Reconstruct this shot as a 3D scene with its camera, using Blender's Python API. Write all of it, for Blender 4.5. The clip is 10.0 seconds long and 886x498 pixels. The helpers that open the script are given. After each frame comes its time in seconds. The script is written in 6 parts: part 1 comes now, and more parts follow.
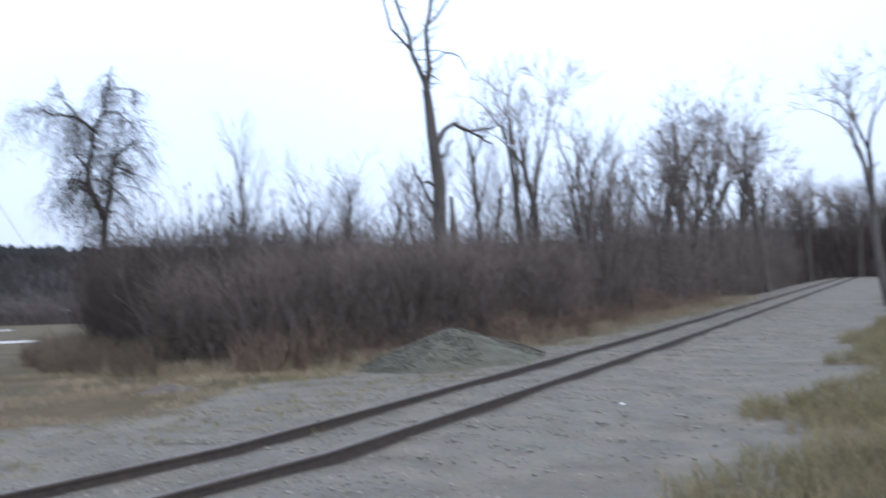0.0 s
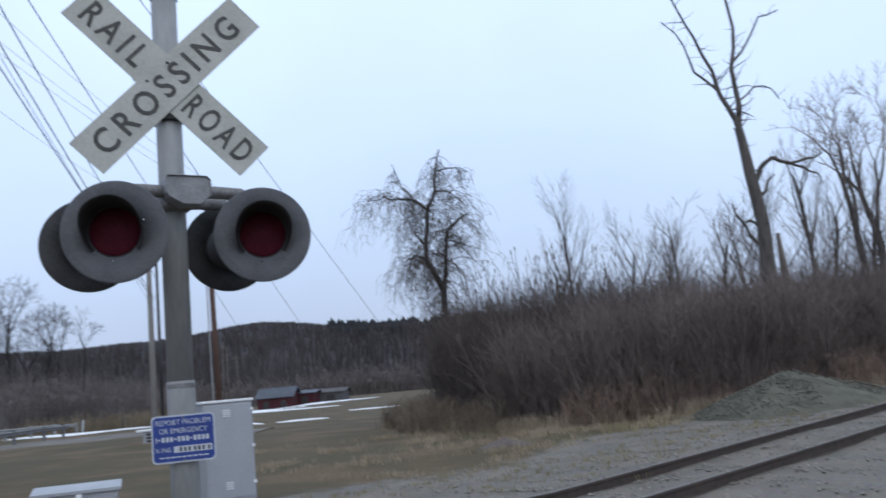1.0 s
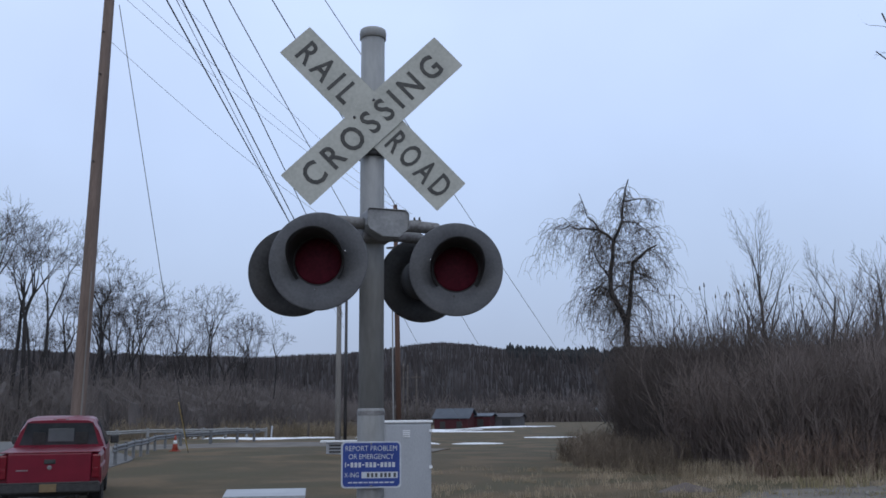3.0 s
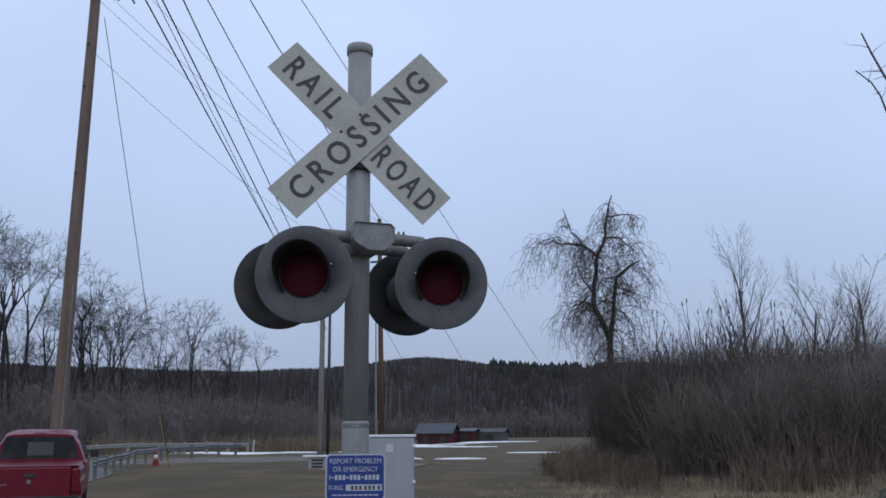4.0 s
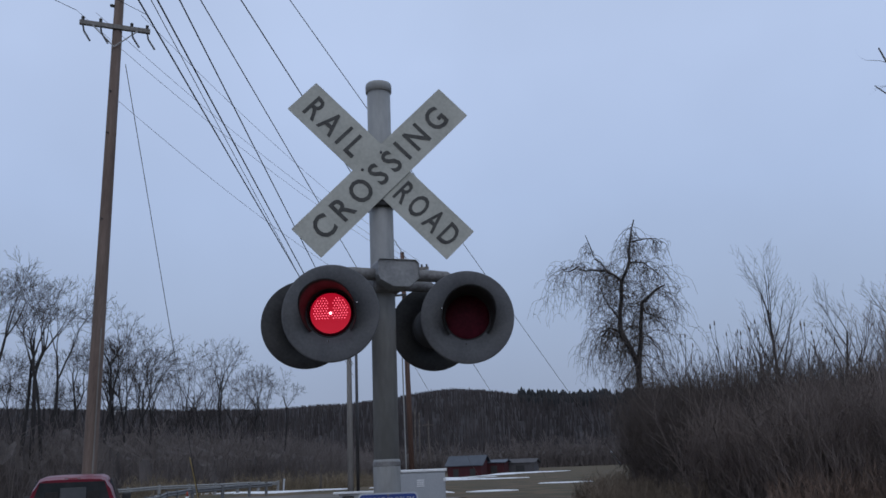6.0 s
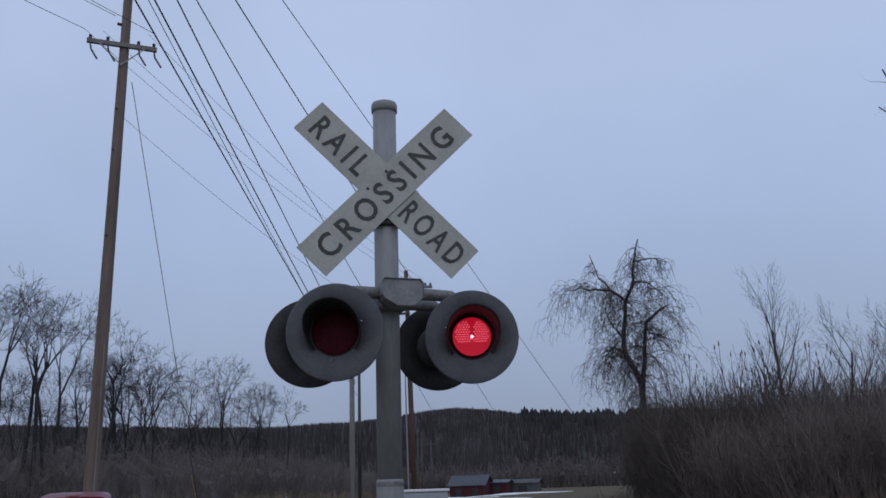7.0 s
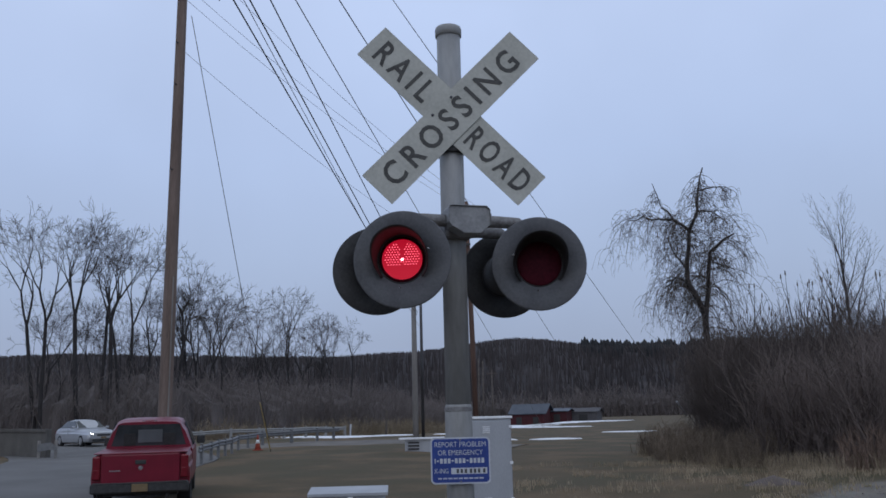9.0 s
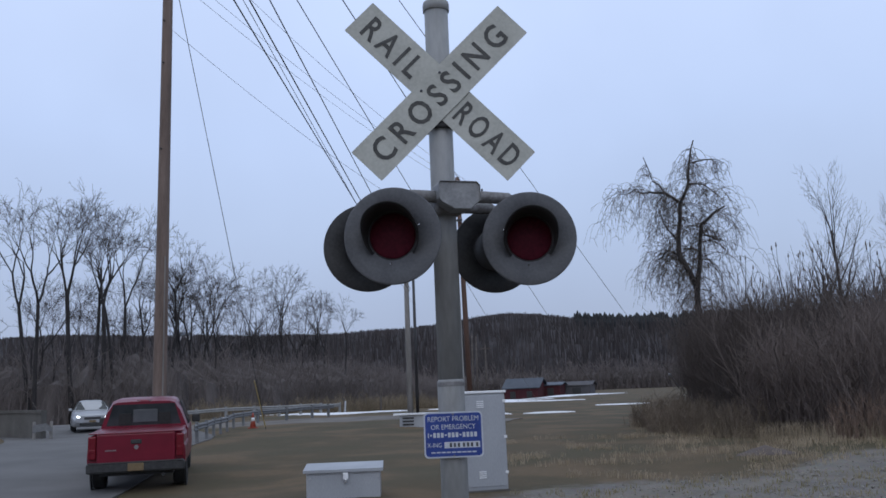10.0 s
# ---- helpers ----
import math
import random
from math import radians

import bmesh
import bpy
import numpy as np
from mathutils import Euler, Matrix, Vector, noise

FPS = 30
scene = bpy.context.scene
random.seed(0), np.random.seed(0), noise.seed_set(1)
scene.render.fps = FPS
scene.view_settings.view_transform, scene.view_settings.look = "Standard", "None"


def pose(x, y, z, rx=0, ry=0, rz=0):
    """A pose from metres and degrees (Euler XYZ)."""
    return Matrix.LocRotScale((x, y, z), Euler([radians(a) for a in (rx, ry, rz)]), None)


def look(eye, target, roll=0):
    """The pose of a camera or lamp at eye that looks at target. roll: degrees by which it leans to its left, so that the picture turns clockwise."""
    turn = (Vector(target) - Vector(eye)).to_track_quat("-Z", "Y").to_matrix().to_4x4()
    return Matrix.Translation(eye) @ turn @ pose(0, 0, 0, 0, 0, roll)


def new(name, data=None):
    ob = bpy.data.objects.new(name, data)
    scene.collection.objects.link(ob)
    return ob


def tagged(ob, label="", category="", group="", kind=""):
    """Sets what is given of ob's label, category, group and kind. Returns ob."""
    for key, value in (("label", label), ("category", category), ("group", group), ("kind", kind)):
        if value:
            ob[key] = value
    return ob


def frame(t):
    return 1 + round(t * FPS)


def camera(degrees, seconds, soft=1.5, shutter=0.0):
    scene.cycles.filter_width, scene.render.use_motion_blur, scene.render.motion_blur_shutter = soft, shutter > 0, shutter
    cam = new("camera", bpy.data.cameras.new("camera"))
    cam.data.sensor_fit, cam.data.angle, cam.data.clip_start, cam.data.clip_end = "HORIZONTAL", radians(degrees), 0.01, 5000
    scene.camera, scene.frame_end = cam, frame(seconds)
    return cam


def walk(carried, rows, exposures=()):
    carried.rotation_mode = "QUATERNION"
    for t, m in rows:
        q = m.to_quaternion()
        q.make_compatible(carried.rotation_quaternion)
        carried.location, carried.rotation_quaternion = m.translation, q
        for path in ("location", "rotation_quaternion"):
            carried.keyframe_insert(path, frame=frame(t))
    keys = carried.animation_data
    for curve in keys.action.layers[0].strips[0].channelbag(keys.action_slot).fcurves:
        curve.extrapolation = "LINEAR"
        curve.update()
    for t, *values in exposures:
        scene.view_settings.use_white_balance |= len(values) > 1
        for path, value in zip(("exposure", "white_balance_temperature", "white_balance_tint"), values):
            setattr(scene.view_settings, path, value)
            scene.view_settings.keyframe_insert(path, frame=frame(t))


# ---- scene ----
# camera: handheld, standing near the crossing, swinging left to the signal
cam = camera(52.0, 10.0, soft=1.6, shutter=0.22)
PATH = [
    (0, (1.053, 0.897, 1.66), (1.789, 2.752, 1.788), -1.7),
    (0.1, (1.087, 0.918, 1.682), (1.704, 2.812, 1.861), -2.6),
    (0.3, (1.14, 0.54, 1.63), (1.611, 2.468, 1.875), -2.6),
    (0.5, (1.172, 0.26, 1.575), (1.534, 2.214, 1.801), -1.8),
    (0.7, (1.23, 0.226, 1.593), (1.459, 2.2, 1.818), -5.0),
    (1, (1.348, 0.203, 1.577), (1.38, 2.182, 1.867), -5.1),
    (1.2, (1.3647, 0.197, 1.5965), (1.2366, 2.1671, 1.9159), -4.41),
    (1.5, (1.3245, 0.2266, 1.6403), (1.0137, 2.1743, 1.9714), -3.6),
    (1.7, (1.3178, 0.1906, 1.6395), (0.935, 2.1276, 1.9582), -2.94),
    (2, (1.2782, 0.2066, 1.6453), (0.8538, 2.1402, 1.93), -2.55),
    (2.5, (1.2996, 0.1854, 1.6439), (0.9042, 2.1215, 1.9522), -1.84),
    (2.7, (1.2992, 0.2148, 1.6547), (0.9223, 2.1506, 1.9875), -0.66),
    (3.8, (1.3025, 0.1597, 1.6344), (0.9779, 2.093, 2.0307), -0.98),
    (4, (1.3, 0.1641, 1.6391), (0.9742, 2.0971, 2.0358), -0.4),
    (4.5, (1.2969, 0.1686, 1.6392), (0.9468, 2.0955, 2.0445), 0.64),
    (5, (1.2901, 0.1671, 1.6542), (0.9146, 2.0861, 2.0745), -0.45),
    (5.5, (1.2904, 0.1711, 1.6592), (0.8984, 2.0794, 2.1117), -1.85),
    (5.7, (1.2929, 0.163, 1.6582), (0.9159, 2.0732, 2.1154), -2.13),
    (6.8, (1.2836, 0.1665, 1.6615), (0.9173, 2.0685, 2.1596), -2.15),
    (7, (1.2851, 0.1623, 1.6625), (0.9095, 2.0609, 2.1667), -1.84),
    (7.5, (1.266, 0.1749, 1.6655), (0.8475, 2.0698, 2.1494), -1.84),
    (8, (1.2568, 0.1711, 1.6583), (0.7899, 2.0632, 2.1077), -1.45),
    (8.5, (1.2367, 0.1918, 1.655), (0.7431, 2.0855, 2.0672), -1.21),
    (9, (1.2388, 0.1899, 1.6484), (0.7247, 2.0888, 2.009), -1.43),
    (9.5, (1.249, 0.192, 1.646), (0.748, 2.0999, 1.976), -1.2),
    (10, (1.2503, 0.1822, 1.6453), (0.7488, 2.0936, 1.9535), -2.26),
]
EXPOSURES = [(0.0, 0.9, 6720, 6), (0.3, 0.84, 6720, 5), (0.7, 0.54, 6660, 5), (1.2, 0.26, 6600, 5), (1.7, 0.12, 6560, 6), (2.5, 0.07, 6530, 6),
             (4.0, -0.09, 6540, 7), (5.5, -0.32, 6460, 7), (7.0, -0.5, 6450, 8), (8.0, -0.48, 6450, 9), (9.0, -0.28, 6480, 8), (10.0, -0.04, 6530, 8)]
walk(cam, [(t, look(eye, target, roll)) for t, eye, target, roll in PATH], EXPOSURES)

# ---------------------------------------------------------------- world and light
world = bpy.data.worlds.new("overcast_sky")
scene.world = world
world.use_nodes = True
wn, wl = world.node_tree.nodes, world.node_tree.links
wn.clear()
w_out = wn.new("ShaderNodeOutputWorld")
w_bg = wn.new("ShaderNodeBackground")
w_sky = wn.new("ShaderNodeTexSky")
w_sky.sky_type = "NISHITA"
w_sky.sun_disc = False
w_sky.sun_elevation = radians(14)
w_sky.sun_rotation = radians(200)
w_sky.air_density, w_sky.dust_density, w_sky.ozone_density = 1.0, 4.0, 2.0
w_gain = wn.new("ShaderNodeVectorMath")
w_gain.operation = "SCALE"
w_gain.inputs["Scale"].default_value = 0.10
w_geo = wn.new("ShaderNodeTexCoord")
w_sep = wn.new("ShaderNodeSeparateXYZ")
w_ramp = wn.new("ShaderNodeValToRGB")
w_ramp.color_ramp.elements[0].position = 0.0
w_ramp.color_ramp.elements[0].color = (0.40, 0.47, 0.655, 1)
w_ramp.color_ramp.elements[1].position = 1.0
w_ramp.color_ramp.elements[1].color = (0.66, 0.72, 0.82, 1)
for w_pos, w_col in ((0.08, (0.415, 0.495, 0.70)), (0.17, (0.475, 0.58, 0.83)), (0.28, (0.54, 0.665, 0.97)), (0.42, (0.61, 0.735, 1.05)), (0.6, (0.6, 0.71, 0.98))):
    w_stop = w_ramp.color_ramp.elements.new(w_pos)
    w_stop.color = (*w_col, 1)
w_noise = wn.new("ShaderNodeTexNoise")
w_noise.inputs["Scale"].default_value = 2.2
w_noise.inputs["Detail"].default_value = 4
w_noise.inputs["Roughness"].default_value = 0.55
w_map = wn.new("ShaderNodeMapRange")
w_map.inputs["From Min"].default_value, w_map.inputs["From Max"].default_value = 0.3, 0.7
w_map.inputs["To Min"].default_value, w_map.inputs["To Max"].default_value = 0.94, 1.06
w_cloud = wn.new("ShaderNodeVectorMath")
w_cloud.operation = "SCALE"
w_mix = wn.new("ShaderNodeMix")
w_mix.data_type = "RGBA"
w_mix.inputs["Factor"].default_value = 0.92
wl.new(w_sky.outputs["Color"], w_gain.inputs[0])
wl.new(w_geo.outputs["Generated"], w_sep.inputs[0])
wl.new(w_geo.outputs["Generated"], w_noise.inputs["Vector"])
wl.new(w_sep.outputs["Z"], w_ramp.inputs["Fac"])
wl.new(w_noise.outputs["Fac"], w_map.inputs["Value"])
wl.new(w_ramp.outputs["Color"], w_cloud.inputs[0])
wl.new(w_map.outputs["Result"], w_cloud.inputs["Scale"])
wl.new(w_gain.outputs["Vector"], w_mix.inputs["A"])
wl.new(w_cloud.outputs["Vector"], w_mix.inputs["B"])
wl.new(w_mix.outputs["Result"], w_bg.inputs["Color"])
w_bg.inputs["Strength"].default_value = 1.08
wl.new(w_bg.outputs["Background"], w_out.inputs["Surface"])

sun_data = bpy.data.lights.new("sun", "SUN")
sun_data.energy = 0.35
sun_data.angle = radians(40)
sun_data.color = (1.0, 0.95, 0.9)
sun = new("sun", sun_data)
sun.matrix_world = look((20, -30, 30), (0, 5, 0))


# ---------------------------------------------------------------- materials
def rgb(c):
    return (c[0], c[1], c[2], 1.0)


def surface(name, dark, light, scale=8.0, rough=0.8, metal=0.0, bump=0.2, fine=60.0, spread=(0.35, 0.65), streak=1.0, random_tint=0.0):
    """A surface with blotches at one scale and grain at a finer one."""
    m = bpy.data.materials.new(name)
    m.use_nodes = True
    n, l = m.node_tree.nodes, m.node_tree.links
    b = n["Principled BSDF"]
    tc = n.new("ShaderNodeTexCoord")
    mp = n.new("ShaderNodeMapping")
    mp.inputs["Scale"].default_value = (1, 1, streak)
    big = n.new("ShaderNodeTexNoise")
    big.inputs["Scale"].default_value, big.inputs["Detail"].default_value = scale, 6
    small = n.new("ShaderNodeTexNoise")
    small.inputs["Scale"].default_value, small.inputs["Detail"].default_value = fine, 4
    l.new(tc.outputs["Object"], mp.inputs["Vector"])
    l.new(mp.outputs["Vector"], big.inputs["Vector"])
    l.new(mp.outputs["Vector"], small.inputs["Vector"])
    add = n.new("ShaderNodeMath")
    add.operation = "MULTIPLY_ADD"
    add.inputs[1].default_value = 0.4
    l.new(small.outputs["Fac"], add.inputs[0])
    sc = n.new("ShaderNodeMath")
    sc.operation = "MULTIPLY"
    sc.inputs[1].default_value = 0.6
    l.new(big.outputs["Fac"], sc.inputs[0])
    l.new(sc.outputs[0], add.inputs[2])
    ramp = n.new("ShaderNodeValToRGB")
    ramp.color_ramp.elements[0].position, ramp.color_ramp.elements[1].position = spread
    ramp.color_ramp.elements[0].color, ramp.color_ramp.elements[1].color = rgb(dark), rgb(light)
    l.new(add.outputs[0], ramp.inputs["Fac"])
    colour = ramp.outputs["Color"]
    if random_tint:
        info = n.new("ShaderNodeObjectInfo")
        isl = n.new("ShaderNodeNewGeometry")
        s = n.new("ShaderNodeMath")
        s.operation = "ADD"
        l.new(info.outputs["Random"], s.inputs[0])
        l.new(isl.outputs["Random Per Island"], s.inputs[1])
        mr = n.new("ShaderNodeMapRange")
        mr.inputs["From Max"].default_value = 2.0
        mr.inputs["To Min"].default_value, mr.inputs["To Max"].default_value = 1 - random_tint, 1 + random_tint
        l.new(s.outputs[0], mr.inputs["Value"])
        vm = n.new("ShaderNodeVectorMath")
        vm.operation = "SCALE"
        l.new(colour, vm.inputs[0])
        l.new(mr.outputs["Result"], vm.inputs["Scale"])
        colour = vm.outputs["Vector"]
    l.new(colour, b.inputs["Base Color"])
    b.inputs["Roughness"].default_value, b.inputs["Metallic"].default_value = rough, metal
    if bump:
        bp = n.new("ShaderNodeBump")
        bp.inputs["Strength"].default_value, bp.inputs["Distance"].default_value = bump, 0.02
        l.new(add.outputs[0], bp.inputs["Height"])
        l.new(bp.outputs["Normal"], b.inputs["Normal"])
    return m


def glow(name, colour, strength):
    m = bpy.data.materials.new(name)
    m.use_nodes = True
    b = m.node_tree.nodes["Principled BSDF"]
    b.inputs["Base Color"].default_value = rgb([0.2 * k for k in colour])
    b.inputs["Emission Color"].default_value = rgb(colour)
    b.inputs["Emission Strength"].default_value = strength
    return m


M_MAST = surface("silver_painted_mast", (0.25, 0.255, 0.255), (0.36, 0.365, 0.365), 3.0, 0.6, 0.1, 0.1, 40, streak=0.25)
M_MAST_LOW = surface("grey_mast_sleeve", (0.235, 0.238, 0.235), (0.335, 0.338, 0.335), 4.0, 0.65, 0.1, 0.1, 40, streak=0.3)
M_ARM = surface("worn_silver_fitting", (0.11, 0.1, 0.095), (0.27, 0.27, 0.275), 9.0, 0.55, 0.2, 0.15, 60)
M_BOXCAST = surface("cast_aluminium_box", (0.2, 0.204, 0.21), (0.33, 0.335, 0.34), 9.0, 0.6, 0.2, 0.15, 60)
M_DISC = surface("faded_black_disc", (0.078, 0.081, 0.09), (0.13, 0.133, 0.143), 6.0, 0.75, 0.0, 0.08, 70)
M_DISC_BACK = surface("black_disc_back", (0.02, 0.02, 0.022), (0.05, 0.05, 0.052), 6.0, 0.7, 0.0, 0.08, 70)
M_HOOD = surface("black_hood", (0.012, 0.012, 0.013), (0.035, 0.035, 0.036), 12.0, 0.65, 0.0, 0.05, 60)
M_WHITE_SIGN = surface("weathered_white_sign", (0.33, 0.335, 0.3), (0.5, 0.505, 0.46), 5.0, 0.6, 0.0, 0.03, 50, (0.25, 0.6))
M_LETTER = surface("black_sign_letters", (0.03, 0.03, 0.03), (0.08, 0.08, 0.075), 20.0, 0.6, 0.0, 0.0, 90)
M_BLUE = surface("blue_sign", (0.012, 0.033, 0.19), (0.022, 0.058, 0.28), 8.0, 0.5, 0.0, 0.0, 60)
M_PALE = surface("pale_sign_print", (0.42, 0.45, 0.5), (0.58, 0.61, 0.65), 12.0, 0.5, 0.0, 0.0, 60)
M_DARKINK = surface("dark_sign_print", (0.03, 0.03, 0.04), (0.07, 0.07, 0.08), 12.0, 0.5, 0.0, 0.0, 60)
M_LAMP_ON = glow("lit_red_lamp", (1.0, 0.006, 0.045), 0.5)
M_LED_ON = glow("lit_red_diode", (1.0, 0.16, 0.26), 2.6)
M_LAMP_CORE = glow("lit_lamp_core", (1.0, 0.5, 0.6), 6.0)
M_LAMP_OFF = surface("dark_red_lens", (0.05, 0.005, 0.012), (0.078, 0.008, 0.018), 30.0, 0.6, 0.0, 0.0, 60)
M_LAMP_OFF.node_tree.nodes["Principled BSDF"].inputs["Specular IOR Level"].default_value = 0.12
M_CABINET = surface("aluminium_cabinet", (0.315, 0.33, 0.355), (0.415, 0.43, 0.455), 2.0, 0.5, 0.2, 0.04, 60, streak=0.3)
M_VENT = surface("cabinet_vent", (0.75, 0.76, 0.78), (0.85, 0.86, 0.87), 8.0, 0.5, 0.1, 0.0)
M_GALV = surface("galvanised_steel", (0.34, 0.35, 0.36), (0.5, 0.51, 0.52), 6.0, 0.5, 0.5, 0.08, 60)
M_WOOD = surface("weathered_pole_wood", (0.115, 0.083, 0.068), (0.23, 0.172, 0.145), 5.0, 0.85, 0.0, 0.4, 50, streak=0.08)
M_WOOD_RED = surface("reddish_pole_wood", (0.075, 0.042, 0.032), (0.15, 0.088, 0.066), 5.0, 0.85, 0.0, 0.4, 50, streak=0.08)
M_WOOD_GREY = surface("grey_pole_wood", (0.16, 0.15, 0.14), (0.28, 0.265, 0.25), 5.0, 0.85, 0.0, 0.4, 50, streak=0.08)
M_INSUL = surface("brown_insulator", (0.02, 0.02, 0.022), (0.05, 0.048, 0.05), 20.0, 0.35, 0.0, 0.0)
M_WIRE = surface("black_cable", (0.015, 0.015, 0.017), (0.03, 0.03, 0.032), 20.0, 0.6, 0.0, 0.0)
M_WIRE_THIN = surface("grey_cable", (0.09, 0.09, 0.1), (0.15, 0.15, 0.16), 20.0, 0.6, 0.0, 0.0)
M_YELLOW = surface("faded_yellow_guard", (0.4, 0.3, 0.11), (0.54, 0.43, 0.2), 12.0, 0.6, 0.0, 0.05)
M_RAIL = surface("rusty_rail", (0.035, 0.028, 0.024), (0.085, 0.062, 0.05), 10.0, 0.7, 0.2, 0.2, 60)
M_RAILTOP = surface("worn_rail_head", (0.11, 0.095, 0.085), (0.2, 0.18, 0.165), 8.0, 0.45, 0.5, 0.1, 60)
M_TIE = surface("old_sleeper", (0.06, 0.05, 0.045), (0.15, 0.13, 0.115), 6.0, 0.9, 0.0, 0.4, 40)
M_STONE = surface("ballast_stone", (0.125, 0.115, 0.1), (0.29, 0.27, 0.24), 7.0, 0.9, 0.0, 0.3, 60, random_tint=0.35)
M_MOUND = surface("gravel_heap", (0.062, 0.061, 0.046), (0.135, 0.13, 0.1), 3.0, 0.95, 0.0, 0.8, 40)
M_MOUND_STONE = surface("greenish_heap_stone", (0.07, 0.068, 0.054), (0.16, 0.155, 0.127), 7.0, 0.95, 0.0, 0.3, 60, random_tint=0.3)
M_ASPHALT = surface("worn_asphalt", (0.09, 0.087, 0.085), (0.15, 0.146, 0.142), 0.5, 0.85, 0.0, 0.25, 40)
M_PATH = surface("worn_gravel_path", (0.1, 0.09, 0.08), (0.2, 0.18, 0.158), 0.8, 0.95, 0.0, 0.3, 30)
M_CONCRETE = surface("stained_concrete", (0.07, 0.065, 0.058), (0.13, 0.122, 0.11), 1.5, 0.9, 0.0, 0.2, 30)
M_SNOW = surface("old_snow", (0.72, 0.74, 0.78), (0.85, 0.86, 0.88), 3.0, 0.7, 0.0, 0.3, 30)
M_BARK = surface("grey_bark", (0.06, 0.053, 0.048), (0.14, 0.125, 0.115), 5.0, 0.95, 0.0, 0.4, 50, streak=0.3)
M_BARK_DARK = surface("dark_bark", (0.035, 0.031, 0.03), (0.085, 0.076, 0.072), 5.0, 0.95, 0.0, 0.4, 50, streak=0.3)
M_BARK_PALE = surface("bleached_dead_wood", (0.1, 0.085, 0.075), (0.22, 0.19, 0.17), 4.0, 0.95, 0.0, 0.3, 50, streak=0.3)
M_TWIG = surface("bare_twigs", (0.05, 0.042, 0.038), (0.12, 0.1, 0.09), 3.0, 0.95, 0.0, 0.0, 20, random_tint=0.3)
# Darker bark and twig copies: silhouettes against the sky, put into the colour.
M_BARK_SIL = surface("silhouette_bark", (0.022, 0.02, 0.021), (0.05, 0.045, 0.045), 5.0, 0.95, 0.0, 0.3, 50, streak=0.3)
M_TWIG_SIL = surface("silhouette_twigs", (0.03, 0.026, 0.026), (0.07, 0.06, 0.058), 3.0, 0.95, 0.0, 0.0, 20, random_tint=0.3)
M_TWIG_BROWN = surface("brown_bare_twigs", (0.125, 0.1, 0.091), (0.215, 0.176, 0.16), 0.35, 0.95, 0.0, 0.0, 3, random_tint=0.25)
# Darker copy of the twig colour: dimmer light painted at the thicket's end.
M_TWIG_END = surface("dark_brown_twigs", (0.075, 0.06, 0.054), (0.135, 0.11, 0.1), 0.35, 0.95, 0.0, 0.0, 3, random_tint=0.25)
M_TWIG_RED = surface("reddish_bramble", (0.115, 0.078, 0.06), (0.24, 0.172, 0.135), 0.5, 0.95, 0.0, 0.0, 3, random_tint=0.4)
M_TWIG_SCRUB = surface("tawny_scrub", (0.115, 0.09, 0.068), (0.25, 0.198, 0.15), 0.5, 0.95, 0.0, 0.0, 3, random_tint=0.4)
M_TWIG_FAR = surface("far_bare_woods", (0.13, 0.112, 0.107), (0.2, 0.173, 0.165), 0.15, 0.95, 0.0, 0.0, 2, random_tint=0.2)
# Core colour with the end's dimmer light painted in.
M_THICKET_END = surface("dim_lit_thicket_core", (0.04, 0.033, 0.031), (0.095, 0.079, 0.072), 1.2, 1.0, 0.0, 1.0, 9)
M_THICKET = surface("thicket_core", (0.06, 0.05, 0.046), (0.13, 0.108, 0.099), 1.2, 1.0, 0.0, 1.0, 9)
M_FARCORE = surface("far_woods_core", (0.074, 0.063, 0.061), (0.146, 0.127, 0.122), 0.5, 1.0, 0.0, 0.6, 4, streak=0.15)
M_STRAW = surface("dry_grass", (0.19, 0.15, 0.1), (0.4, 0.33, 0.235), 0.6, 0.95, 0.0, 0.0, 6, random_tint=0.35)
M_BANK = surface("yellow_bank_grass", (0.16, 0.141, 0.073), (0.3, 0.252, 0.147), 0.6, 0.95, 0.0, 0.0, 6, random_tint=0.35)
M_HILL = surface("wooded_hill", (0.052, 0.049, 0.052), (0.086, 0.079, 0.083), 0.03, 1.0, 0.0, 0.0, 0.12, streak=0.4)
M_HILLWOOD = surface("grey_brown_hill_woods", (0.06, 0.053, 0.054), (0.11, 0.097, 0.096), 0.02, 1.0, 0.0, 0.0, 0.1, random_tint=0.3)
M_PINE = surface("dark_conifers", (0.03, 0.033, 0.036), (0.055, 0.056, 0.058), 0.02, 1.0, 0.0, 0.0, 0.1, random_tint=0.15)
for far_mat in (M_HILL, M_PINE, M_HILLWOOD):
    far_mat.node_tree.nodes["Principled BSDF"].inputs["Specular IOR Level"].default_value = 0.1
M_RED = surface("dark_red_car_paint", (0.14, 0.006, 0.02), (0.19, 0.009, 0.027), 3.0, 0.32, 0.1, 0.0, 200)
M_SILVER = surface("silver_car_paint", (0.42, 0.43, 0.45), (0.5, 0.51, 0.53), 3.0, 0.3, 0.5, 0.0, 200)
M_GLASS = surface("dark_tinted_glass", (0.02, 0.025, 0.028), (0.04, 0.045, 0.05), 4.0, 0.08, 0.0, 0.0)
M_DAYLIGHT_PANE = surface("painted_daylight_pane", (0.075, 0.085, 0.09), (0.115, 0.125, 0.135), 2.0, 0.15, 0.0, 0.0)
M_BLACK = surface("black_plastic", (0.02, 0.02, 0.021), (0.045, 0.045, 0.046), 14.0, 0.6, 0.0, 0.05)
M_RUBBER = surface("tyre_rubber", (0.014, 0.014, 0.014), (0.03, 0.03, 0.03), 14.0, 0.85, 0.0, 0.1)
